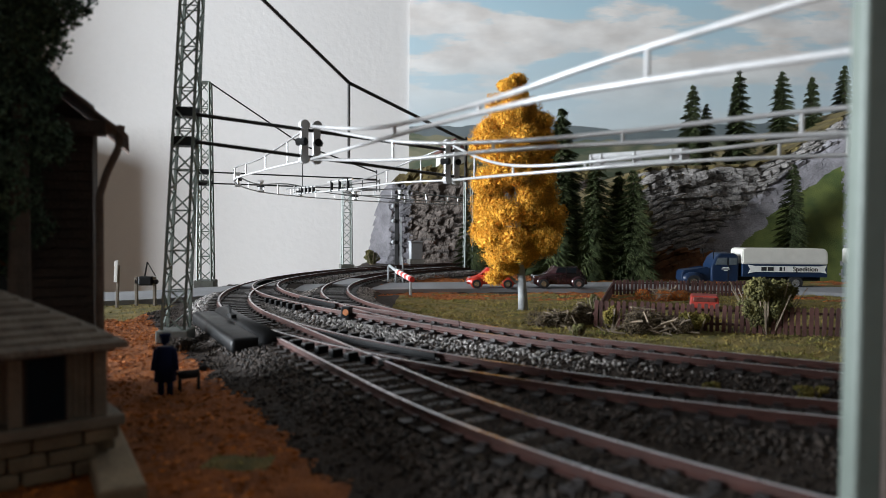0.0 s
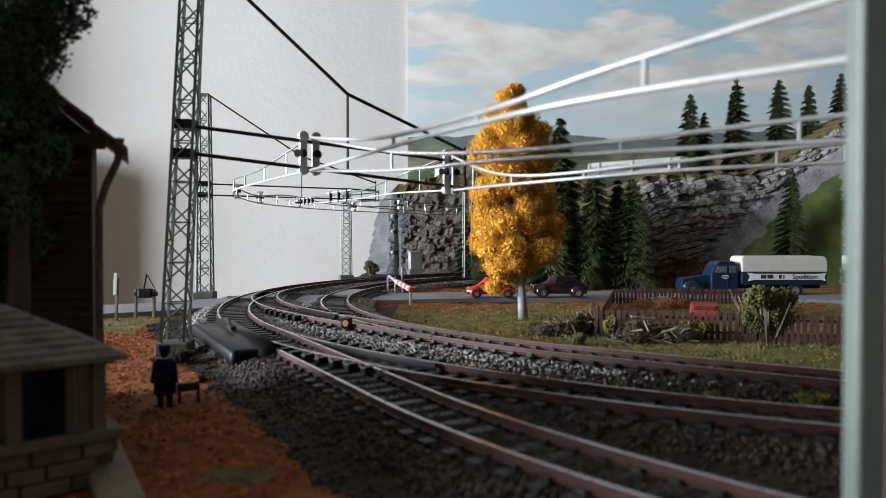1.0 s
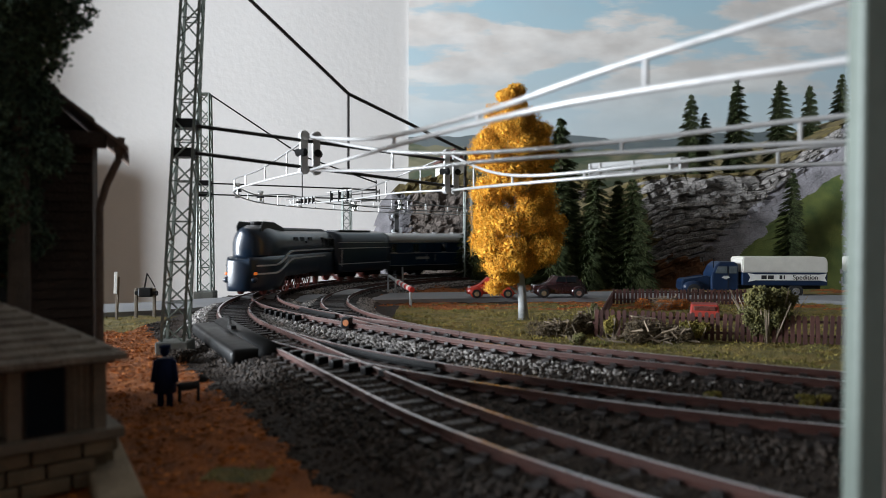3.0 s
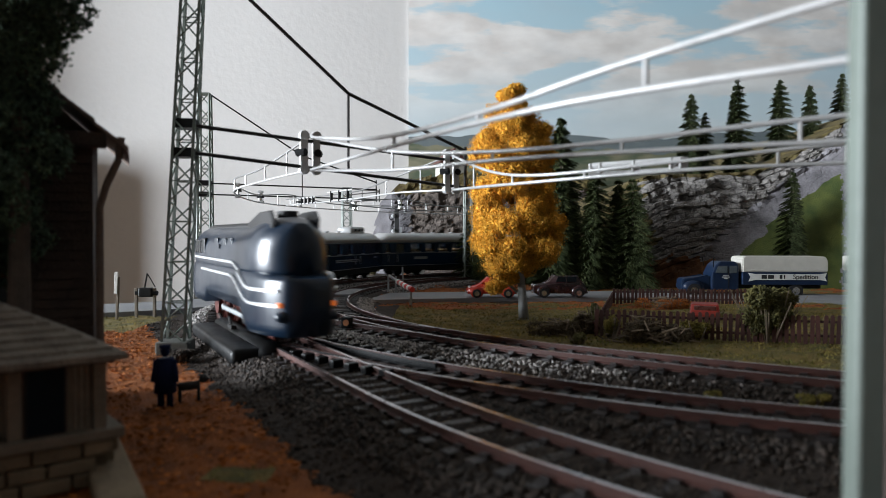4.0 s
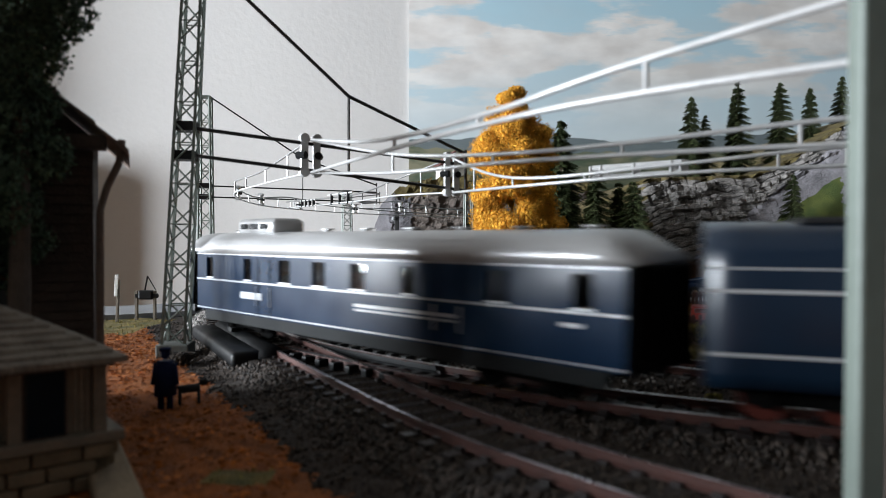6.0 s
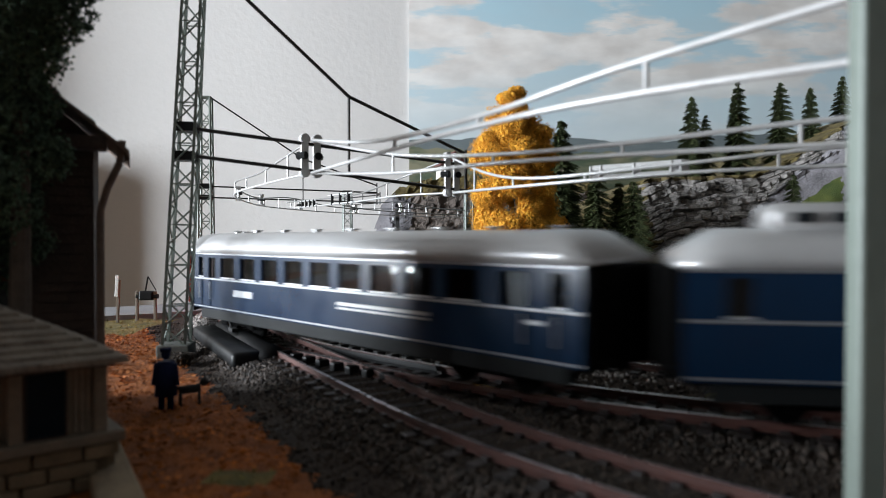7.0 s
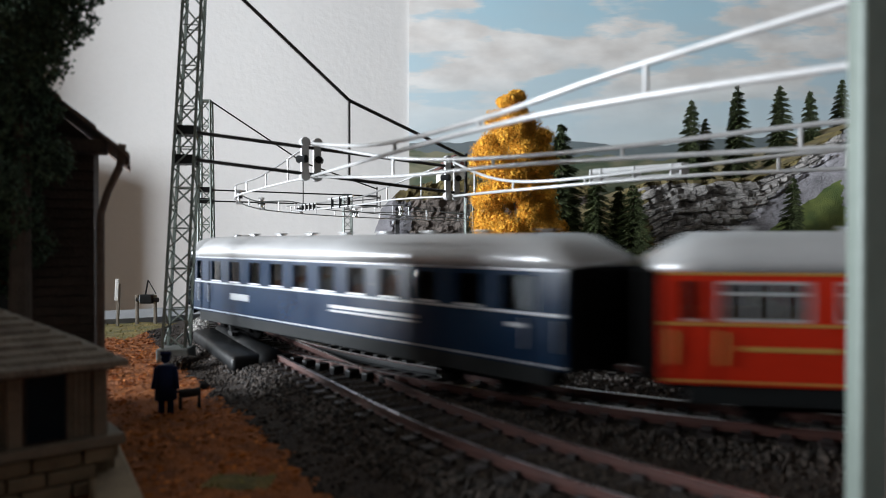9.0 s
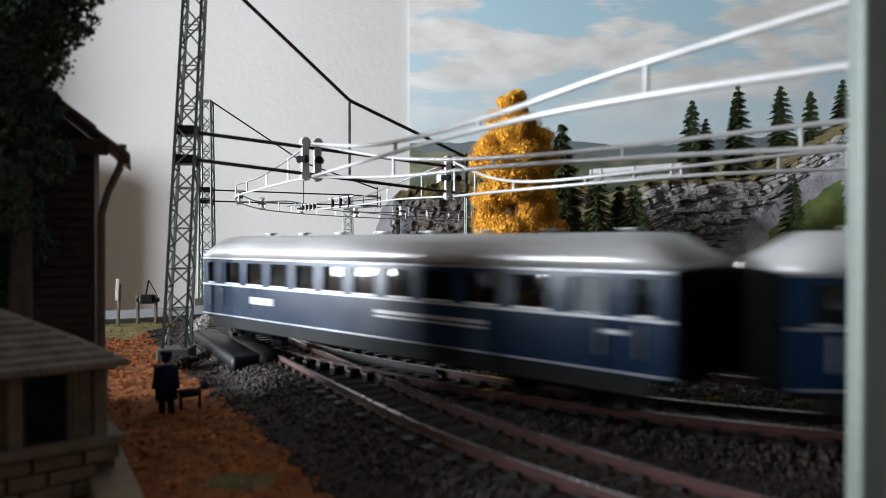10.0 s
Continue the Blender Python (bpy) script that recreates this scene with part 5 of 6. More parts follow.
    box(bm, (0, 0, 0.038), (0.0042, 0.0034, 0.082), bevel=0.0004)
    part("post", bm, TYRE, s)
    bm = bmesh.new()
    box(bm, (0.0042, 0, 0.030), (0.0022, 0.0022, 0.052))
    part("post", bm, GREYMETAL, s, "grey side post")
    for z in (0.030, 0.052, 0.068):
        bm = bmesh.new()
        ball(bm, (-0.0035, -0.0022, z), (0.0022, 0.0018, 0.0022))
        part("lamp", bm, GREYMETAL, s)
    r = thing("relay_box", "pale grey switch cabinet beside the track", "cabinet", Matrix.Translation((-0.0345, 0.86, -0.006)) @ Matrix.Rotation(0.35, 4, "Z"))
    bm = bmesh.new()
    box(bm, (0, 0, 0.0165), (0.0150, 0.0100, 0.0210), bevel=0.0006)
    part("cabinet_body", bm, GREYMETAL, r)
    bm = bmesh.new()
    box(bm, (0, 0, 0.0275), (0.0170, 0.0120, 0.0014), bevel=0.0004)
    part("lid", bm, GREYMETAL, r)
    bm = bmesh.new()
    box(bm, (0, 0, 0.003), (0.0180, 0.0120, 0.006))
    part("plinth", bm, CONCRETE, r)
    # gear beside the left road
    g = thing("barrier_winch", "dark barrier winch between two pale posts", "winch", Matrix.Translation((-0.1765, 0.412, -0.0075)))
    for xx in (-0.0058, 0.0050):
        bm = bmesh.new()
        box(bm, (xx, 0, 0.0085), (0.0017, 0.0017, 0.018), bevel=0.0003)
        part("post", bm, PALEWOOD, g)
    bm = bmesh.new()
    box(bm, (0, 0, 0.0150), (0.0085, 0.0040, 0.0055), bevel=0.0009)
    bar(bm, (-0.0062, 0, 0.0145), (0.0068, 0, 0.0145), 0.0014, 10)
    part("drum", bm, BLACKPLASTIC, g)
    bm = bmesh.new()
    bar(bm, (-0.001, 0, 0.017), (0.0008, 0, 0.0262), 0.0005, 6)
    bar(bm, (0.0008, 0, 0.0262), (0.0055, 0, 0.0180), 0.0003, 5)
    part("crank", bm, BLACKPLASTIC, g)
    p = thing("marker_post", "slim pale marker post with a narrow board", "post", Matrix.Translation((-0.1875, 0.398, -0.0075)) @ Matrix.Rotation(0.05, 4, "Y"))
    bm = bmesh.new()
    box(bm, (0, 0, 0.0120), (0.0014, 0.0014, 0.026), bevel=0.0002)
    part("stake", bm, PALEWOOD, p)
    bm = bmesh.new()
    box(bm, (-0.0009, -0.0008, 0.0215), (0.0020, 0.0006, 0.0125), bevel=0.0002)
    part("board", bm, WHITEPAINT, p)
    # plain figure and dog shape
    bm = bmesh.new()
    for sx in (-0.0013, 0.0013):
        bar(bm, (sx, 0, 0), (sx, 0, 0.0065), 0.00095, 8)
    bar(bm, (0, 0, 0.0040), (0, 0, 0.0138), 0.0031, 10, 0.0024)
    for s in (-1, 1):
        bar(bm, (s * 0.0024, 0, 0.0132), (s * 0.0032, -0.0004, 0.0070), 0.0009, 7)
    ball(bm, (0, 0, 0.0158), (0.0013, 0.0013, 0.0016))
    bar(bm, (0, 0, 0.0166), (0, 0, 0.0176), 0.0016, 10)
    f = part("toy_figurine", bm, BLUECOAT, smooth=True)
    f.matrix_basis = Matrix.Translation((-0.0795, 0.198, -0.0075))
    tagged(f, "small dark blue painted toy figurine standing on litter", "figurine")
    bm = bmesh.new()
    bar(bm, (-0.003, 0, 0.0046), (0.003, 0, 0.0050), 0.0013, 8)
    for sx, sy in ((-0.0026, 0.0007), (-0.0026, -0.0007), (0.0026, 0.0007), (0.0026, -0.0007)):
        bar(bm, (sx, sy, 0), (sx, sy, 0.0045), 0.0005, 6)
    ball(bm, (0.0040, 0, 0.0066), (0.0014, 0.0010, 0.0011))
    bar(bm, (-0.003, 0, 0.005), (-0.005, 0, 0.0064), 0.0004, 6)
    f = part("toy_dog", bm, TYRE, smooth=True)
    f.matrix_basis = Matrix.Translation((-0.0745, 0.203, -0.0075)) @ Matrix.Rotation(0.3, 4, "Z")
    tagged(f, "small black toy dog beside the figurine", "figurine")
    bush("small_bush", -0.1015, 0.268, -0.0075, 0.020, 0.0045, GRAVEL, "low dark scrub at the foot of the mast", 77, 700)
    # house on the far rock
    h = thing("far_house", "small cream house with a red-brown roof on the rock", "house", Matrix.Translation((0.010, 0.985, 0.119)) @ Matrix.Rotation(0.3, 4, "Z"))
    bm = bmesh.new()
    box(bm, (0, 0, 0.012), (0.036, 0.030, 0.026))
    part("wall_block", bm, OFFWHITE, h)
    bm = bmesh.new()
    prism(bm, [(-0.023, 0.023), (0.023, 0.023), (0.0, 0.044)], -0.019, 0.019)
    part("roof", bm, material("red_brown_tiles", (0.14, 0.055, 0.045), 0.8, var=0.3, scale=200), h)


# ---------------------------------------------------------------- foreground buildings
def timber_house():
    ang = radians(24)
    h = thing("timber_house", "dark weathered timber-clad house with a slate gable roof", "house",
              Matrix.Translation((-0.0958, 0.1900, -0.0078)) @ Matrix.Rotation(ang, 4, "Z"))
    W, D, E = 0.135, 0.030, 0.0768
    bm = bmesh.new()
    prism(bm, [(0, 0), (-W, 0), (-W, E), (-W / 2, E + 0.0587), (0, E)], 0.0012, D)
    part("wall_block", bm, TIMBER, h)
    for i in range(27):
        z = 0.001 + i * 0.0026
        bm = bmesh.new()
        box(bm, (-W / 2, 0.0004, z + 0.0012), (W, 0.0012, 0.0023))
        for v in bm.verts:
            if v.co.z > z + 0.0014:
                v.co.y += 0.0005
        part("board", bm, TIMBER, h)
    for s in (1, -1):
        for i in range(9):
            u0, u1 = i / 9, (i + 1) / 9 + 0.03
            bm = bmesh.new()
            xa, xb = -W / 2 + s * (W / 2 + 0.0068) * u0, -W / 2 + s * (W / 2 + 0.0068) * u1
            za, zb = E + 0.0608 - 0.0642 * u0, E + 0.0608 - 0.0642 * u1
            prism(bm, [(xa, za), (xb, zb), (xb, zb + 0.0016), (xa, za + 0.0006)], -0.0065, D + 0.006)
            part("slate_course", bm, SLATE, h)
    bm = bmesh.new()
    box(bm, (-W / 2, -0.0027, E - 0.0020), (W + 0.007, 0.0066, 0.0037), bevel=0.0004)
    part("tie_beam", bm, TIMBER, h)
    bm = bmesh.new()
    pts = [(0.0072, -0.004, E - 0.001), (0.0066, -0.004, E - 0.007), (0.0035, -0.0035, E - 0.014), (0.0018, -0.003, E - 0.020), (0.0016, -0.003, 0.0)]
    for p, q in zip(pts, pts[1:]):
        bar(bm, p, q, 0.0010, 8)
    part("downpipe", bm, SLATE, h, "brown drainpipe at the corner")
    w = part("window", box(bmesh.new(), (-0.0205, -0.0010, 0.0300), (0.0072, 0.0016, 0.0190), bevel=0.0004), LEAFSOIL, h, "orange-brown window frame")
    part("pane", box(bmesh.new(), (-0.0205, -0.0019, 0.0300), (0.0050, 0.0008, 0.0164)), CARGLASS, w)


def hut():
    h = thing("trackside_hut", "small stone-based hut with a mossy grey hipped roof", "hut", Matrix.Translation((-0.0655, 0.138, -0.0078)) @ Matrix.Rotation(radians(40), 4, "Z"))
    W, D = 0.110, 0.035
    # stone plinth laid in courses
    core = part("plinth", box(bmesh.new(), (-W / 2, D / 2 + 0.0015, 0.0045), (W - 0.002, D - 0.001, 0.0088)), STONE, h)
    for row in range(3):
        for side in (0, 1):
            x = 0.0004 + (row % 2) * 0.003
            while x < (D if side else W):
                l = random.uniform(0.0050, 0.0088)
                at = (-0.0004, x + l / 2, 0.0015 + row * 0.0030) if side else (-x - l / 2, 0.0006, 0.0015 + row * 0.0030)
                size = (0.0026, l - 0.00045, 0.0027) if side else (l - 0.00045, 0.0026 + random.uniform(-0.0003, 0.0003), 0.0027)
                part("stone", box(bmesh.new(), at, size, bevel=0.0004), STONE, core)
                x += l
    part("sill", box(bmesh.new(), (-W / 2 + 0.0006, D / 2, 0.0102), (W + 0.002, D + 0.003, 0.0022), bevel=0.0004), PALEWOOD, h, "pale weathered sill ledge")
    part("wall", box(bmesh.new(), (-W / 2 - 0.0010, D / 2 + 0.0020, 0.0190), (W - 0.002, D - 0.004, 0.0160)), PALEWOOD, h)
    for x in (-0.0027, -0.0172, -0.0300):
        part("post", box(bmesh.new(), (x, 0.0008, 0.0190), (0.0024, 0.0024, 0.0158), bevel=0.0003), PALEWOOD, h)
    part("head_beam", box(bmesh.new(), (-W / 2, 0.0004, 0.0250), (W, 0.0020, 0.0020), bevel=0.0003), TIMBER, h)
    for i in range(4):
        part("wall_board", box(bmesh.new(), (-0.0047 - i * 0.0011, 0.0016, 0.0185), (0.0010, 0.0012, 0.0145), bevel=0.0001), PALEWOOD, h)
    w = part("window", box(bmesh.new(), (-0.0122, 0.0010, 0.0180), (0.0074, 0.0018, 0.0136), bevel=0.0003), TIMBER, h)
    part("pane", box(bmesh.new(), (-0.0122, 0.0000, 0.0180), (0.0064, 0.0006, 0.0124)), HUTPANE, w, "dark bluish window pane")
    # hipped roof laid in courses from the eaves up to the ridge
    n = 11
    for i in range(n):
        u0, u1 = i / n, (i + 1) / n + 0.015
        ring4 = []
        for u, lift in ((u0, 0.0008), (u1, 0.0002)):
            a = 0.0012 - 0.0255 * u
            y0, y1, z = -0.0052 + 0.0227 * u, D + 0.0052 - 0.0227 * u, 0.0256 + 0.0130 * u + lift
            ring4.append([(a, y0, z), (a, y1, z), (-W - 0.012, y1, z), (-W - 0.012, y0, z)])
        bm = bmesh.new()
        lo, hi = ([bm.verts.new(v) for v in r4] for r4 in ring4)
        base = [bm.verts.new((x, y, z - 0.0012)) for x, y, z in ring4[0]]
        for j in range(4):
            bm.faces.new((lo[j], lo[(j + 1) % 4], hi[(j + 1) % 4], hi[j]))
            bm.faces.new((base[j], base[(j + 1) % 4], lo[(j + 1) % 4], lo[j]))
        bm.faces.new(hi)
        bm.faces.new(base[::-1])
        part("roof_course", bm, MOSSROOF, h)
    kerb = part("kerb", box(bmesh.new(), (0, 0, 0), (0.0080, 0.044, 0.0062), bevel=0.0008), STONE, h, "pale concrete kerb at the hut's corner")
    kerb.matrix_basis = h.matrix_basis.inverted() @ Matrix.Translation((-0.0668, 0.1385, -0.0076)) @ Matrix.Rotation(radians(31), 4, "Z")


def near_conifer():
    rng = np.random.default_rng(3)
    t = thing("conifer", "dark green bushy conifer beside the timber house", "tree", Matrix.Translation((-0.1032, 0.1680, -0.0078)))
    part("trunk", bar(bmesh.new(), (0, 0, -0.002), (0.002, 0, 0.138), 0.0030, 10, 0.0010), BARK, t)
    lobes = []
    for i in range(66):
        u = i / 66
        a = i * 2.4
        q = 0.0170 * rng.uniform(0.25, 1.0) * (0.75 + 0.4 * math.sin(u * 9))
        lobes.append(((q * math.cos(a) + float(np.interp(u, (0, 0.1, 0.45, 0.75, 1), (-0.019, -0.0170, -0.0040, 0.0046, 0.0070))), q * math.sin(a), 0.036 + 0.103 * u), (0.0062, 0.0062, 0.0050)))
    V, T = clump_tree(lobes, 900, 0.0007, DARKLEAF, rng)
    part("crown", fast_mesh("crown", V, T, DARKLEAF), None, t)


def near_posts():
    p = thing("near_post", "pale green-grey painted square post close by", "post", Matrix.Translation((0.0462, 0.0760, -0.0078)))
    part("shaft", box(bmesh.new(), (0, 0, 0.052), (0.0032, 0.0030, 0.108), bevel=0.0004), POSTGREEN, p)
    part("foot", box(bmesh.new(), (0, 0, 0.001), (0.0050, 0.0050, 0.003), bevel=0.0004), CONCRETE, p)
    p = thing("wooden_post", "dark brown wooden post behind the painted post", "post", Matrix.Translation((0.0556, 0.0840, -0.0078)))
    part("shaft", box(bmesh.new(), (0.001, 0, 0.055), (0.0080, 0.0050, 0.115), bevel=0.0005), TIMBER, p)
    part("foot", box(bmesh.new(), (0.001, 0, 0.001), (0.0100, 0.0070, 0.003), bevel=0.0004), TIMBER, p)

# ---------------------------------------------------------------- train
LOCOBLUE = material("dark_steel_blue", (0.005, 0.016, 0.034), 0.33, var=0.15, scale=60, fine=900, bump=0.02, coat=0.4)
LOCOBLACK = material("soot_black", (0.012, 0.012, 0.013), 0.5, var=0.3, scale=90, fine=900, bump=0.1)
COACHBLUE = material("coach_navy", (0.004, 0.019, 0.048), 0.24, var=0.12, scale=60, fine=900, bump=0.01, spec=0.3)
COACHRED = material("coach_red", (0.46, 0.022, 0.007), 0.30, var=0.10, scale=60, fine=900, bump=0.01, spec=0.25)
ROOFGREY = material("silver_grey_roof", (0.50, 0.50, 0.50), 0.32, metal=0.3, var=0.10, scale=60, fine=900, bump=0.05)
SILVERLINE = material("silver_line", (0.62, 0.63, 0.64), 0.35, metal=0.4, var=0.05)
DULLLINE = material("dull_silver_line", (0.34, 0.35, 0.36), 0.35, metal=0.5, var=0.1)
GOLDLINE = material("gold_line", (0.55, 0.33, 0.08), 0.4, metal=0.3, var=0.1)
WHEELRED = material("red_wheel", (0.11, 0.022, 0.015), 0.45, var=0.15)
# dark running gear, blackened further for the shade below and between the coaches
UNDER = material("underframe_shade_black", (0.004, 0.004, 0.004), 0.95, var=0.3, spec=0.04)
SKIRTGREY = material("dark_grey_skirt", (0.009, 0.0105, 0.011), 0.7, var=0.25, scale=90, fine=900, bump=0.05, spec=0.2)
FROSTED = material("frosted_pane", (0.55, 0.56, 0.56), 0.5, var=0.06)
TAN = material("tan_interior", (0.36, 0.20, 0.08), 0.6, var=0.2, scale=120)
PANE = glass("coach_window", (0.62, 0.64, 0.66))
LAMPORANGE = glowing("warm_headlamp", (1.0, 0.22, 0.03), 0.4)


def bogie(parent, x, axles=(-0.0115, 0.0115), length=0.034, mat=None):
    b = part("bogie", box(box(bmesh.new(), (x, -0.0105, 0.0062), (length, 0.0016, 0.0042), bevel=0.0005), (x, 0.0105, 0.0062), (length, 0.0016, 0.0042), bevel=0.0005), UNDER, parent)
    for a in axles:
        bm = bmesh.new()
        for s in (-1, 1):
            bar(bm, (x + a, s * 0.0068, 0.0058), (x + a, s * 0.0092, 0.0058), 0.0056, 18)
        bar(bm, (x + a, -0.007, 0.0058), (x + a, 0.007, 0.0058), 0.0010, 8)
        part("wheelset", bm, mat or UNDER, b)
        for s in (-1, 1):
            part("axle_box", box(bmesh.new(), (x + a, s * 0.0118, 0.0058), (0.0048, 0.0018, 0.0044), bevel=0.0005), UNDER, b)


def roof_section(w, z0, z1, n=14, p=2.6):
    """Outline of a domed roof from one eave to the other."""
    out = []
    for i in range(n + 1):
        a = math.pi * i / n
        c, s = math.cos(a), math.sin(a)
        out.append((w * math.copysign(abs(c) ** (2 / p), c), z0 + (z1 - z0) * abs(s) ** (2 / p)))
    return out


def loft(sections, xs, mat_index=None):
    """A closed body through cross-sections (y, z) at places x."""
    bm = bmesh.new()
    rings = [[bm.verts.new((x, y, z)) for y, z in s] for x, s in zip(xs, sections)]
    n = len(sections[0])
    for a, b in zip(rings, rings[1:]):
        for i in range(n):
            bm.faces.new((a[i], a[(i + 1) % n], b[(i + 1) % n], b[i]))
    bm.faces.new(rings[0])
    bm.faces.new(rings[-1][::-1])
    return bm


def coach(name, label, paint, line, windows, doors, bars, vent=None, curtain=None, blinds=()):
    L, W = 0.217, 0.0320
    c = thing(name, label, "passenger coach", group="coaches of the train")
    lo, sill, head, eave, top = 0.0105, 0.0243, 0.0330, 0.0350, 0.0440
    for s in (-1, 1):
        y = s * (W / 2 - 0.0006)
        side = part("side_panel", box(bmesh.new(), (0, y, (lo + sill) / 2), (L - 0.004, 0.0012, sill - lo)), paint, c)
        part("letterboard", box(bmesh.new(), (0, y, (head + eave) / 2), (L - 0.004, 0.0012, eave - head)), paint, side)
        edge = -L / 2 + 0.002
        for x0, x1 in windows + [(L / 2 - 0.002, None)]:
            if x0 - edge > 0.0004:
                part("pillar", box(bmesh.new(), ((edge + x0) / 2, y, (sill + head) / 2), (x0 - edge, 0.0012, head - sill)), paint, side)
            if x1 is not None:
                pane = part("pane", box(bmesh.new(), ((x0 + x1) / 2, y - s * 0.0003, (sill + head) / 2), (x1 - x0, 0.0003, head - sill)), PANE, side)
                pane.visible_shadow = False
                if x1 - x0 > 0.013:
                    for zz in (sill + 0.0003, head - 0.0003, head - 0.0027):
                        part("window_bar", box(bmesh.new(), ((x0 + x1) / 2, y + s * 0.0004, zz), (x1 - x0, 0.0006, 0.0006)), SILVERLINE, side)
                    for q in range(4):
                        part("window_bar", box(bmesh.new(), (x0 + (x1 - x0) * q / 3, y + s * 0.0004, (sill + head) / 2), (0.0006, 0.0006, head - sill)), SILVERLINE, side)
                elif (x0, x1) in blinds:
                    part("blind", box(bmesh.new(), ((x0 + x1) / 2, y - s * 0.0009, (sill + head) / 2), (x1 - x0, 0.0004, head - sill)), FROSTED, side, "pale frosted window blind")
                else:
                    part("window_ledge", box(bmesh.new(), ((x0 + x1) / 2, y + s * 0.0004, sill + 0.0002), (x1 - x0, 0.0005, 0.0004)), SILVERLINE, side)
                edge = x1
        for z, hgt in ((sill - 0.0006, 0.0006), (eave - 0.0004, 0.0005), (lo + 0.0008, 0.0004)):
            part("trim_line", box(bmesh.new(), (0, s * (W / 2 + 0.0001), z), (L - 0.004, 0.0004, hgt)), line, side)
        for x in doors:
            bm = bmesh.new()
            for dx in (-0.0042, 0.0042):
                box(bm, (x + dx, s * (W / 2 + 0.0001), (lo + head) / 2), (0.0003, 0.0003, head - lo))
            part("door_seam", bm, UNDER, side)
            bm = bmesh.new()
            for dx in (-0.0052, 0.0052):
                bar(bm, (x + dx, s * (W / 2 + 0.0009), 0.0150), (x + dx, s * (W / 2 + 0.0009), 0.0225), 0.00028, 6)
            part("grab_rail", bm, line, side)
        for x, z, wd, hgt in bars:
            part("writing_bar", box(bmesh.new(), (x * -s, s * (W / 2 + 0.0001), z), (wd, 0.0004, hgt)), line, side)
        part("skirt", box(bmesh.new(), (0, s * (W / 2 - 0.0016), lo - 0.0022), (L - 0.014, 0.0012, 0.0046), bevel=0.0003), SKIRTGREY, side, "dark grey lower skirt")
    # roof, rounded down at both ends
    xs, secs = [], []
    for u in np.linspace(-1, 1, 25):
        k = max(0.0, (abs(u) - 0.90) / 0.10)
        f = math.sqrt(max(0.0, 1 - k * k * 0.85))
        xs.append(u * (L / 2 - 0.001))
        secs.append(roof_section(W / 2 + 0.0004 - 0.001 * k, eave, eave + (top - eave) * f))
    roof = part("roof", loft(secs, xs), ROOFGREY, c, "silver-grey domed roof", smooth=True)
    for x in np.linspace(-0.085, 0.085, 8):
        bm = bmesh.new()
        bar(bm, (x, 0.004, top - 0.0006), (x, 0.004, top + 0.0007), 0.0016, 10)
        box(bm, (x, 0.004, top + 0.0009), (0.0048, 0.0036, 0.0005), bevel=0.0002)
        part("ventilator", bm, ROOFGREY, roof)
    if vent:
        bm = bmesh.new()
        box(bm, (vent, 0, top + 0.0020), (0.0300, 0.0150, 0.0070), bevel=0.0022)
        hood = part("cupola", bm, ROOFGREY, roof, "raised silver roof cupola", smooth=True)
        for dx in (-0.008, 0.0, 0.008):
            for s in (-1, 1):
                part("cupola_window", box(bmesh.new(), (vent + dx, s * 0.0081, top + 0.0022), (0.0050, 0.0004, 0.0022)), CARGLASS, hood)
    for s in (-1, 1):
        # ends and gangways near black: the narrow gap's shade is in their colour
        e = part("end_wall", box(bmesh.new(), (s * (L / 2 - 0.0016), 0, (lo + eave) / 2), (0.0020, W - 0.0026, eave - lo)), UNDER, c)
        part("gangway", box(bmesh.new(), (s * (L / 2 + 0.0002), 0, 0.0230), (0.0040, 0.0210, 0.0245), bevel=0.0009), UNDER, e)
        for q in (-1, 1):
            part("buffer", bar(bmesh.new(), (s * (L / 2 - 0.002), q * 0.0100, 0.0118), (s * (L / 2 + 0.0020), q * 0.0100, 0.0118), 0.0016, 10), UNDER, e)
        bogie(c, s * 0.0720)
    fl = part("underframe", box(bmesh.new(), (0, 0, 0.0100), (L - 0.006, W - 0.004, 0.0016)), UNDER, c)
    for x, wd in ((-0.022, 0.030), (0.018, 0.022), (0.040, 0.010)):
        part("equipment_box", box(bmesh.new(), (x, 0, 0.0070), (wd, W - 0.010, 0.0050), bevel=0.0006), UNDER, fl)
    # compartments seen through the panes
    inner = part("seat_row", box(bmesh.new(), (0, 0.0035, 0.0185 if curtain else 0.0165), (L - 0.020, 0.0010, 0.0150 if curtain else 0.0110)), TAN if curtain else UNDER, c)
    for x in np.linspace(-0.08, 0.08, 9):
        part("partition", box(bmesh.new(), (x, 0.0, 0.0190), (0.0012, 0.0200, 0.0170 if curtain else 0.0070)), TAN, inner)
    return c, L


def body_side(w, z0, z1, shoulder, n=7):
    """Right-hand half outline from the foot up to the crown."""
    pts = [(w * 0.97, z0), (w, z0 + (shoulder - z0) * 0.35), (w, shoulder)]
    for i in range(1, n + 1):
        a = math.pi / 2 * i / n
        pts.append((w * math.cos(a) ** 0.75 if i < n else 0.0, shoulder + (z1 - shoulder) * math.sin(a)))
    return pts


def full(half):
    return [(y, z) for y, z in half] + [(-y, z) for y, z in half[-2::-1]]


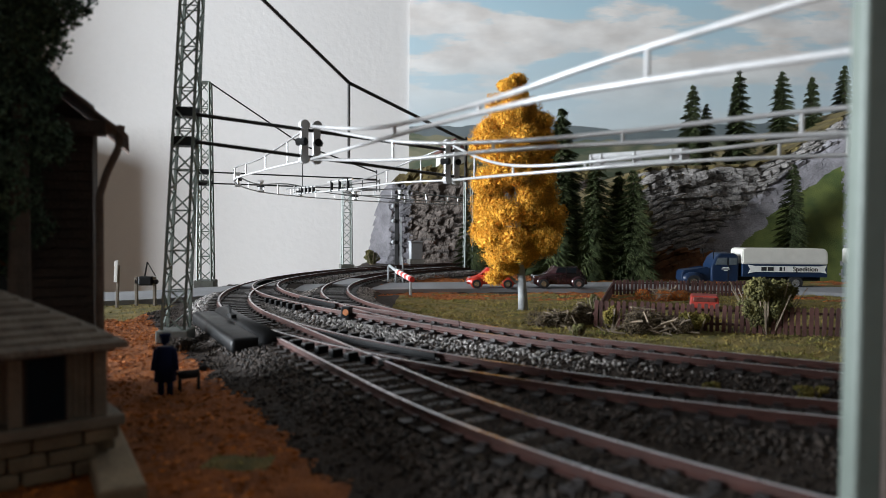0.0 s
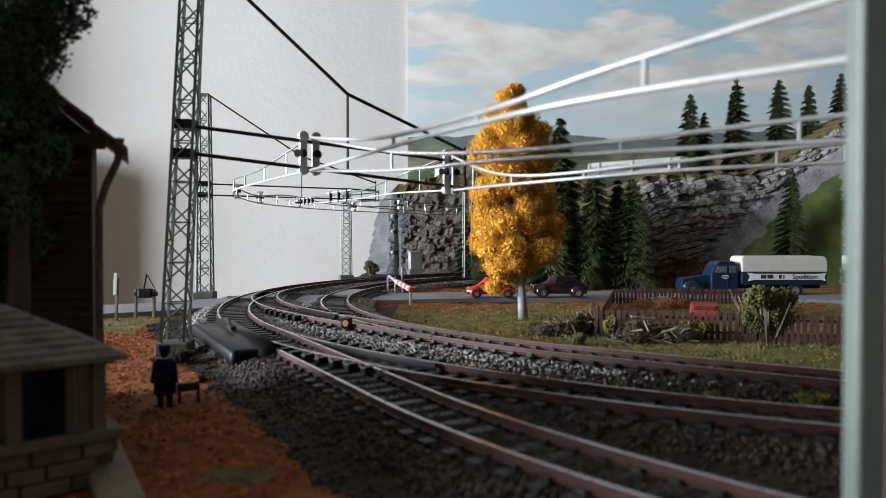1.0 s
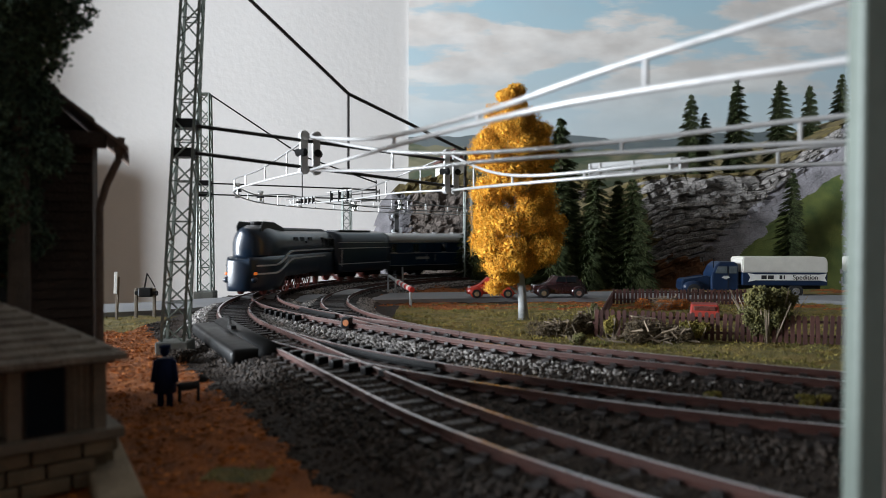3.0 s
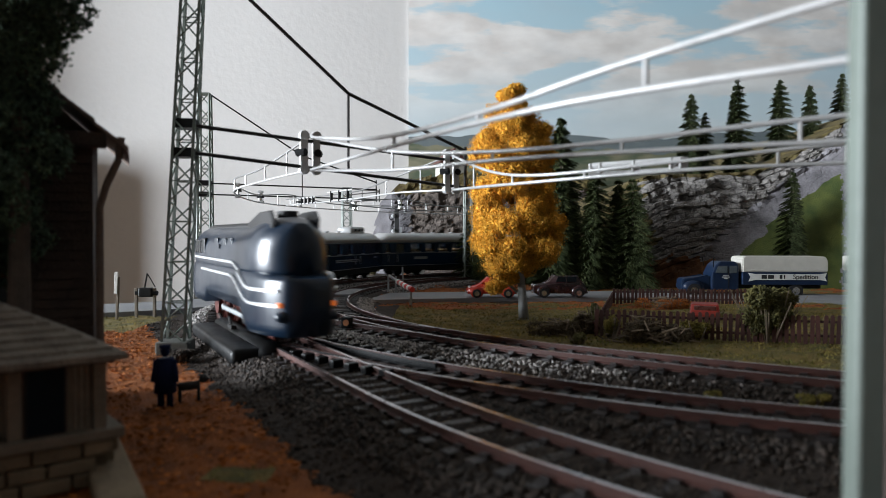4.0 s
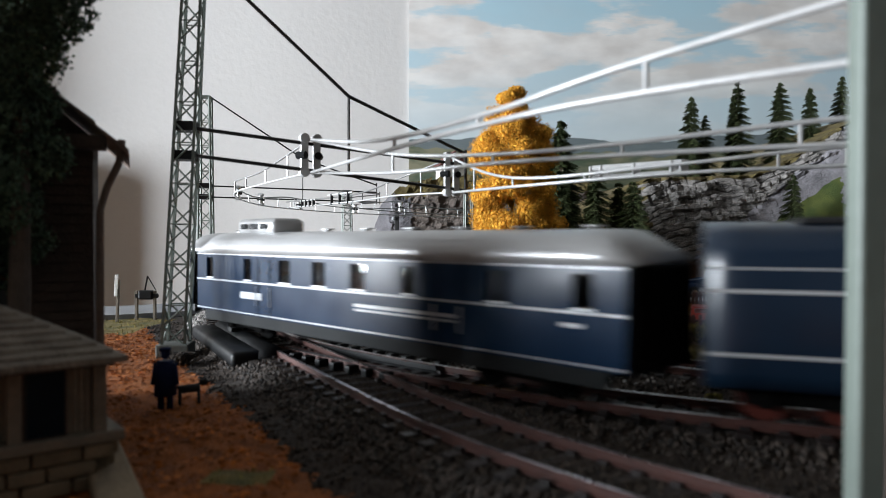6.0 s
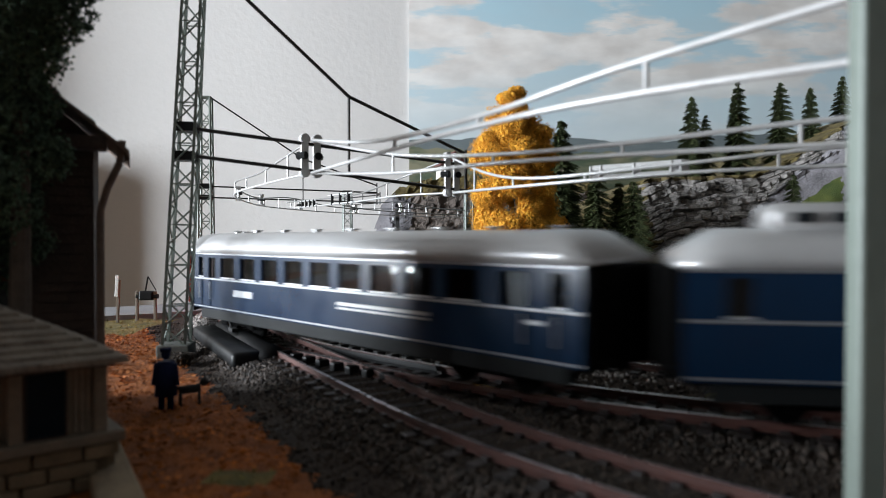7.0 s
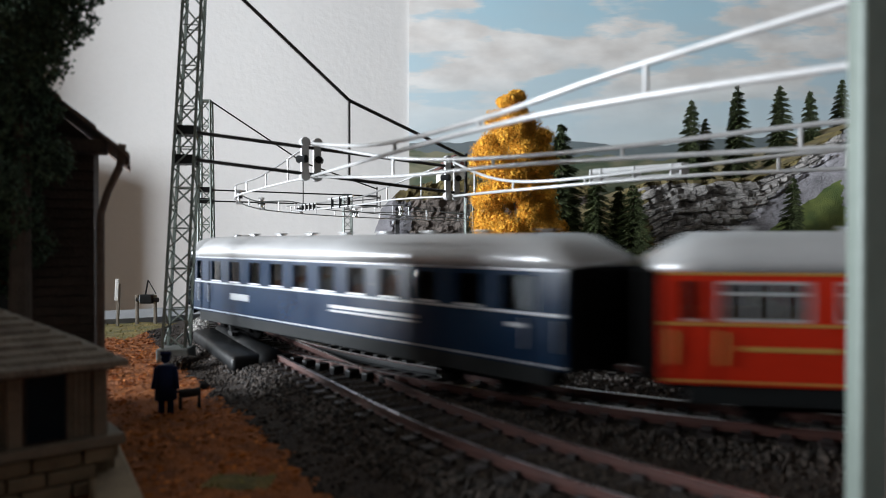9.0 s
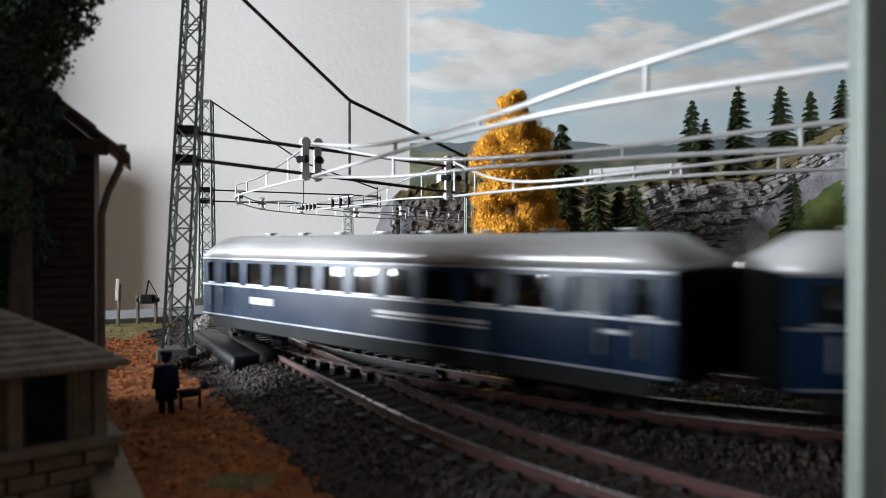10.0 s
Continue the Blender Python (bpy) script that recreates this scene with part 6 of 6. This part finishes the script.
def locomotive():
    """Streamlined engine; +x is forwards."""
    c = thing("steam_locomotive", "streamlined dark blue-black steam locomotive with silver lines", "locomotive")
    L = 0.157
    f, r = L / 2, -L / 2
    # skirt
    xs, secs = [], []
    for x in np.concatenate([np.linspace(r, 0.050, 20), np.linspace(0.054, f, 12)]):
        k = min(1.0, max(0.0, (x - 0.046) / (f - 0.046)))
        w = 0.0168 * math.sqrt(max(0.04, 1 - 0.80 * k ** 2.2))
        z0 = 0.0120 if -0.040 < x < 0.040 else 0.0075
        if k > 0:
            z0 = 0.0040
        xs.append(x)
        secs.append(full([(w * 0.96, z0), (w, z0 + 0.004), (w, 0.0200), (w * 0.985, 0.0240), (w * 0.94, 0.0268), (w * 0.85, 0.0285 - 0.003 * k), (0, 0.0290 - 0.004 * k)]))
    part("skirt", loft(secs, xs), LOCOBLUE, c, smooth=True)
    # boiler casing
    xs, secs = [], []
    for x in np.concatenate([np.linspace(r, 0.044, 16), np.linspace(0.047, 0.0690, 12)]):
        k = min(1.0, max(0.0, (x - 0.044) / (0.0692 - 0.044)))
        w = 0.0158 * math.sqrt(max(0.03, 1 - 0.93 * k ** 2.4))
        top = 0.0462 + 0.0026 * ease((x - 0.020) / 0.035) - 0.0030 * max(0, k - 0.55) / 0.45
        xs.append(x)
        secs.append(full(body_side(w, 0.0255, top, 0.0335)))
    casing = part("boiler_casing", loft(secs, xs), LOCOBLUE, c, smooth=True)
    # soot-dark roof strip with chimney cowl
    xs = np.linspace(r + 0.001, 0.030, 14)
    secs = [full([(0.0085, 0.0440), (0.0078, 0.0462), (0.0050, 0.0471), (0, 0.0474)]) for _ in xs]
    part("roof_walk", loft(secs, list(xs)), LOCOBLACK, casing, smooth=True)
    bm = bmesh.new()
    for s in (-1, 1):
        prism(bm, [(0.022, 0.0440), (0.062, 0.0440), (0.0625, 0.0480), (0.0590, 0.0512), (0.040, 0.0508), (0.022, 0.0470)], s * 0.0088 - 0.0007, s * 0.0088 + 0.0007)
    bmesh.ops.bevel(bm, geom=list(bm.edges), offset=0.0005, segments=1, affect="EDGES")
    part("smoke_deflector", bm, LOCOBLACK, casing)
    part("chimney", bar(bmesh.new(), (0.050, 0, 0.045), (0.050, 0, 0.0512), 0.0042, 16), LOCOBLACK, casing)
    for x in (-0.020, -0.002, 0.012):
        for s in (-1, 1):
            part("hatch", box(bmesh.new(), (x, s * 0.0148, 0.0385), (0.008, 0.0010, 0.0036), Matrix(), bevel=0.0003), LOCOBLUE, casing)
    # silver lines that dip towards the nose
    for s in (-1, 1):
        for zz, drop, th in ((0.0300, 0.0090, 0.00055), (0.0245, 0.0090, 0.00055)):
            pts = []
            for x in np.concatenate([np.linspace(-0.050 if zz < 0.028 else r + 0.002, 0.02, 12), np.linspace(0.024, f - 0.004, 26)]):
                k = min(1.0, max(0.0, (x - 0.046) / (f - 0.046)))
                z = zz - drop * ease((x - 0.020) / 0.036)
                w = 0.0168 * math.sqrt(max(0.04, 1 - 0.80 * k ** 2.2)) if z < 0.0265 else 0.0160
                pts.append((x, s * (w + 0.0002), z))
            prof = [(-th, -th), (th, -th), (th, th), (-th, th)]
            part("silver_line", sweep(pts, prof, SILVERLINE), None, c)
    # cab
    for s in (-1, 1):
        for x0, x1 in ((-0.0765, -0.0715), (-0.0705, -0.0645), (-0.0630, -0.0565)):
            w = part("cab_window", box(bmesh.new(), ((x0 + x1) / 2, s * 0.0153, 0.0355), (x1 - x0, 0.0020, 0.0072), bevel=0.0006), LOCOBLACK, c)
            part("pane", box(bmesh.new(), ((x0 + x1) / 2, s * 0.0160, 0.0355), (x1 - x0 - 0.0012, 0.0012, 0.0060)), CARGLASS, w)
        part("cab_opening", box(bmesh.new(), (-0.0510, s * 0.0150, 0.0360), (0.0070, 0.0022, 0.0080), bevel=0.0006), LOCOBLACK, c)
        part("front_window", box(bmesh.new(), (-0.010, s * 0.01575, 0.0362), (0.004, 0.0008, 0.002)), LOCOBLUE, c)
    # front lamps, buffers
    for s in (-1, 1):
        part("headlamp", box(bmesh.new(), (f - 0.0034, s * 0.0092, 0.0158), (0.0024, 0.0040, 0.0020), bevel=0.0006), LAMPORANGE, c, "glowing orange headlamp")
        bm = bmesh.new()
        ball(bm, (f - 0.0025, s * 0.0094, 0.0115), (0.0022, 0.0030, 0.0022))
        part("buffer_fairing", bm, LOCOBLUE, c, smooth=True)
    # driving wheels
    wheels = []
    for x in (-0.024, -0.001, 0.022):
        for s in (-1, 1):
            w = new("driving_wheel", None)
            bm = bmesh.new()
            bar(bm, (0, -0.0010, 0), (0, 0.0010, 0), 0.0112, 28)
            bmesh.ops.delete(bm, geom=[q for q in bm.faces if len(q.verts) > 4], context="FACES")
            bar(bm, (0, -0.0016, 0), (0, 0.0016, 0), 0.0024, 12)
            me = bpy.data.meshes.new("driving_wheel")
            bm.to_mesh(me)
            bm.free()
            me.materials.append(WHEELRED)
            bpy.data.objects.remove(w)
            w = new("driving_wheel", me)
            w.parent = c
            w["label"] = "red spoked driving wheel"
            for i in range(12):
                a = i * math.pi / 6
                part("spoke", bar(bmesh.new(), (0.002 * math.cos(a), 0, 0.002 * math.sin(a)), (0.0110 * math.cos(a), 0, 0.0110 * math.sin(a)), 0.0005, 5), WHEELRED, w)
            part("crank_pin", bar(bmesh.new(), (0.0055, s * 0.0010, 0), (0.0055, s * 0.0026, 0), 0.0013, 10), GREYMETAL, w)
            wheels.append((w, Vector((x, s * 0.0095, 0.0112))))
    rods = []
    for s in (-1, 1):
        bm = bmesh.new()
        box(bm, (0, 0, 0), (0.050, 0.0008, 0.0018), bevel=0.0003)
        ro = part("coupling_rod", bm, GREYMETAL, c, "bright steel coupling rod")
        rods.append((ro, Vector((-0.001, s * 0.0120, 0.0112))))
        part("cylinder_cover", box(bmesh.new(), (0.044, s * 0.0125, 0.0085), (0.016, 0.006, 0.0070), bevel=0.0012), LOCOBLACK, c)
    for x in (0.040, 0.058, -0.052):
        bm = bmesh.new()
        for s in (-1, 1):
            bar(bm, (x, s * 0.0070, 0.0058), (x, s * 0.0092, 0.0058), 0.0055, 18)
        part("carrying_wheelset", bm, WHEELRED, c)
    part("main_frame", box(bmesh.new(), (0, 0, 0.0110), (0.130, 0.012, 0.0080)), UNDER, c)
    return c, L, wheels, rods


def tender():
    c = thing("tender", "dark blue streamlined tender with two silver lines", "tender", group="")
    L = 0.082
    xs = np.linspace(-L / 2, L / 2, 12)
    secs = [full([(0.0160, 0.0085), (0.0166, 0.012), (0.0166, 0.034), (0.0158, 0.0385), (0.0140, 0.0418), (0.0100, 0.0442), (0, 0.0456)]) for _ in xs]
    part("tank_body", loft(secs, list(xs)), LOCOBLUE, c, smooth=True)
    for s in (-1, 1):
        for z in (0.0300, 0.0160, 0.0350):
            part("silver_line", box(bmesh.new(), (0, s * 0.0166, z), (L - 0.001, 0.0006, 0.0008 if z < 0.033 else 0.0004)), SILVERLINE, c)
        part("grab_rail", bar(bmesh.new(), (L / 2 - 0.004, s * 0.0174, 0.014), (L / 2 - 0.004, s * 0.0174, 0.029), 0.0003, 6), SILVERLINE, c)
        bogie(c, s * 0.020, (-0.008, 0.008), 0.026, WHEELRED)
    part("coal_hatch", box(bmesh.new(), (0.004, 0, 0.0456), (0.050, 0.0150, 0.0016), bevel=0.0005), LOCOBLACK, c)
    part("gangway", box(bmesh.new(), (L / 2 + 0.0014, 0, 0.0250), (0.0040, 0.0240, 0.0280), bevel=0.001), TYRE, c)
    part("frame", box(bmesh.new(), (0, 0, 0.0085), (L - 0.004, 0.020, 0.0030)), UNDER, c)
    return c, L


def even_windows(n, x0, x1, w):
    return [(x - w / 2, x + w / 2) for x in np.linspace(x0, x1, n)]


def build_train():
    train = []
    lo, L, wheels, rods = locomotive()
    train.append((lo, L / 2, 0.65 * L))
    te, LT = tender()
    back = L + 0.0058
    train.append((te, back + LT / 2, 0.65 * LT))
    back += LT + 0.0048
    plate = [(0.030, 0.0195, 0.046, 0.0010), (0.030, 0.0180, 0.046, 0.0006), (-0.060, 0.0185, 0.016, 0.0026), (0.092, 0.0205, 0.006, 0.0010)]
    sets = [
        ("coach", "navy blue luggage coach with a roof cupola and silver roof", COACHBLUE, DULLLINE,
         [(-0.098, -0.092), (-0.066, -0.060), (-0.040, -0.032), (-0.018, -0.010), (0.004, 0.012), (0.030, 0.036), (0.064, 0.072), (0.092, 0.098)],
         (-0.050, 0.050), plate, -0.072, None, ()),
        ("coach", "navy blue express coach with large windows and silver roof", COACHBLUE, DULLLINE,
         [(-0.102, -0.097)] + [(-0.092, -0.085)] + even_windows(9, -0.074, 0.066, 0.0125) + [(0.080, 0.090), (0.097, 0.102)], (-0.094, 0.094), plate, None, True, ((0.080, 0.090), (-0.092, -0.085))),
        ("dining_coach", "red dining coach with gold lines and silver roof", COACHRED, GOLDLINE,
         [(-0.102, -0.098), (-0.094, -0.077), (-0.070, -0.053), (-0.042, -0.036)] + even_windows(7, -0.024, 0.072, 0.0110) + [(0.086, 0.097)],
         (-0.0995, 0.0995), [(-0.045, 0.0190, 0.034, 0.0010), (-0.080, 0.0185, 0.020, 0.0010), (0.020, 0.0185, 0.028, 0.0012)], None, True, ()),
        ("coach", "navy blue express coach with warm tan compartments", COACHBLUE, DULLLINE,
         [(-0.102, -0.097)] + even_windows(10, -0.082, 0.074, 0.0095) + [(0.086, 0.098)], (-0.093, 0.100), plate, None, True, ((0.086, 0.098),)),
        ("coach", "navy blue express coach with large windows and silver roof", COACHBLUE, DULLLINE,
         [(-0.102, -0.097)] + even_windows(10, -0.082, 0.068, 0.0110) + [(0.080, 0.090), (0.097, 0.102)], (-0.094, 0.094), plate, None, True, ((0.080, 0.090),)),
    ]
    for name, label, paint, line, win, doors, bars_, vent, cur, blinds in sets:
        th, LC = coach(name, label, paint, line, win, doors, bars_, vent, cur, blinds)
        train.append((th, back + LC / 2, 0.65 * LC))
        back += LC + 0.0048
    return train, wheels, rods


# ---------------------------------------------------------------- the place put together
room()
printed_sky()
road_surface = ground()
hills()
overhead_line()
autumn_tree()
for i, (x, y, z, h, r, tk) in enumerate((
        (0.111, 0.660, -0.008, 0.158, 0.024, 0.05), (0.140, 0.640, -0.008, 0.112, 0.020, 0.05), (0.163, 0.650, -0.008, 0.100, 0.018, 0.05),
        (0.1715, 0.631, -0.008, 0.100, 0.019, 0.10), (0.031, 0.705, -0.008, 0.078, 0.018, 0.05), (0.125, 0.690, -0.008, 0.100, 0.020, 0.05),
        (0.275, 0.775, 0.098, 0.099, 0.0165, 0.02), (0.292, 0.780, 0.100, 0.078, 0.0125, 0.02), (0.330, 0.785, 0.098, 0.118, 0.0175, 0.02),
        (0.378, 0.785, 0.112, 0.103, 0.0175, 0.02), (0.404, 0.770, 0.085, 0.120, 0.0155, 0.02), (0.3270, 0.652, 0.018, 0.082, 0.014, 0.04),
        (0.4425, 0.775, 0.135, 0.085, 0.014, 0.02), (0.090, 0.705, -0.008, 0.075, 0.019, 0.04))):
    fir(x, y, z, h, r, 20 + i, tk)
small_things()
timber_house()
hut()
near_conifer()
near_posts()
loose_ground_cover()
TRAIN, WHEELS, RODS = build_train()
crossing_plates(road_surface)
main = lay_track("main_track", LINE_MAIN, "curved main track with rusty rails and dark sleepers")
check_rails(main, LINE_MAIN, -0.055, -0.005, 0.2, 0.29)
lay_track("front_track", LINE_FRONT, "front track with rusty rails leaving the turnout", 0.00015, skip=0.035)
lay_track("inner_track", LINE_INNER, "inner curved track with rusty rails and dark sleepers")
check_rails(main, LINE_CROSS, -0.09, -0.05, 0.36, 0.43)
lay_track("crossover_track", LINE_CROSS, "crossover track between the two curved tracks", 0.00015, skip=0.03)


def motions():
    """Runs the train, its wheels and rods."""
    for th, back, wb in TRAIN:
        walk(th, [(t, vehicle_pose(t, back, wb)) for t in np.linspace(0, 10, 101)])
    times = np.linspace(0, 10, 301)
    for ob, at in WHEELS:
        walk(ob, [(t, Matrix.Translation(at) @ Matrix.Rotation(radians(head_angle(t)) * R_MAIN / 0.0112, 4, "Y")) for t in times])
    for ob, at in RODS:
        rows = []
        for t in times:
            a = radians(head_angle(t)) * R_MAIN / 0.0112
            rows.append((t, Matrix.Translation(at + Vector((0.0055 * math.cos(a), 0, -0.0055 * math.sin(a))))))
        walk(ob, rows)


motions()
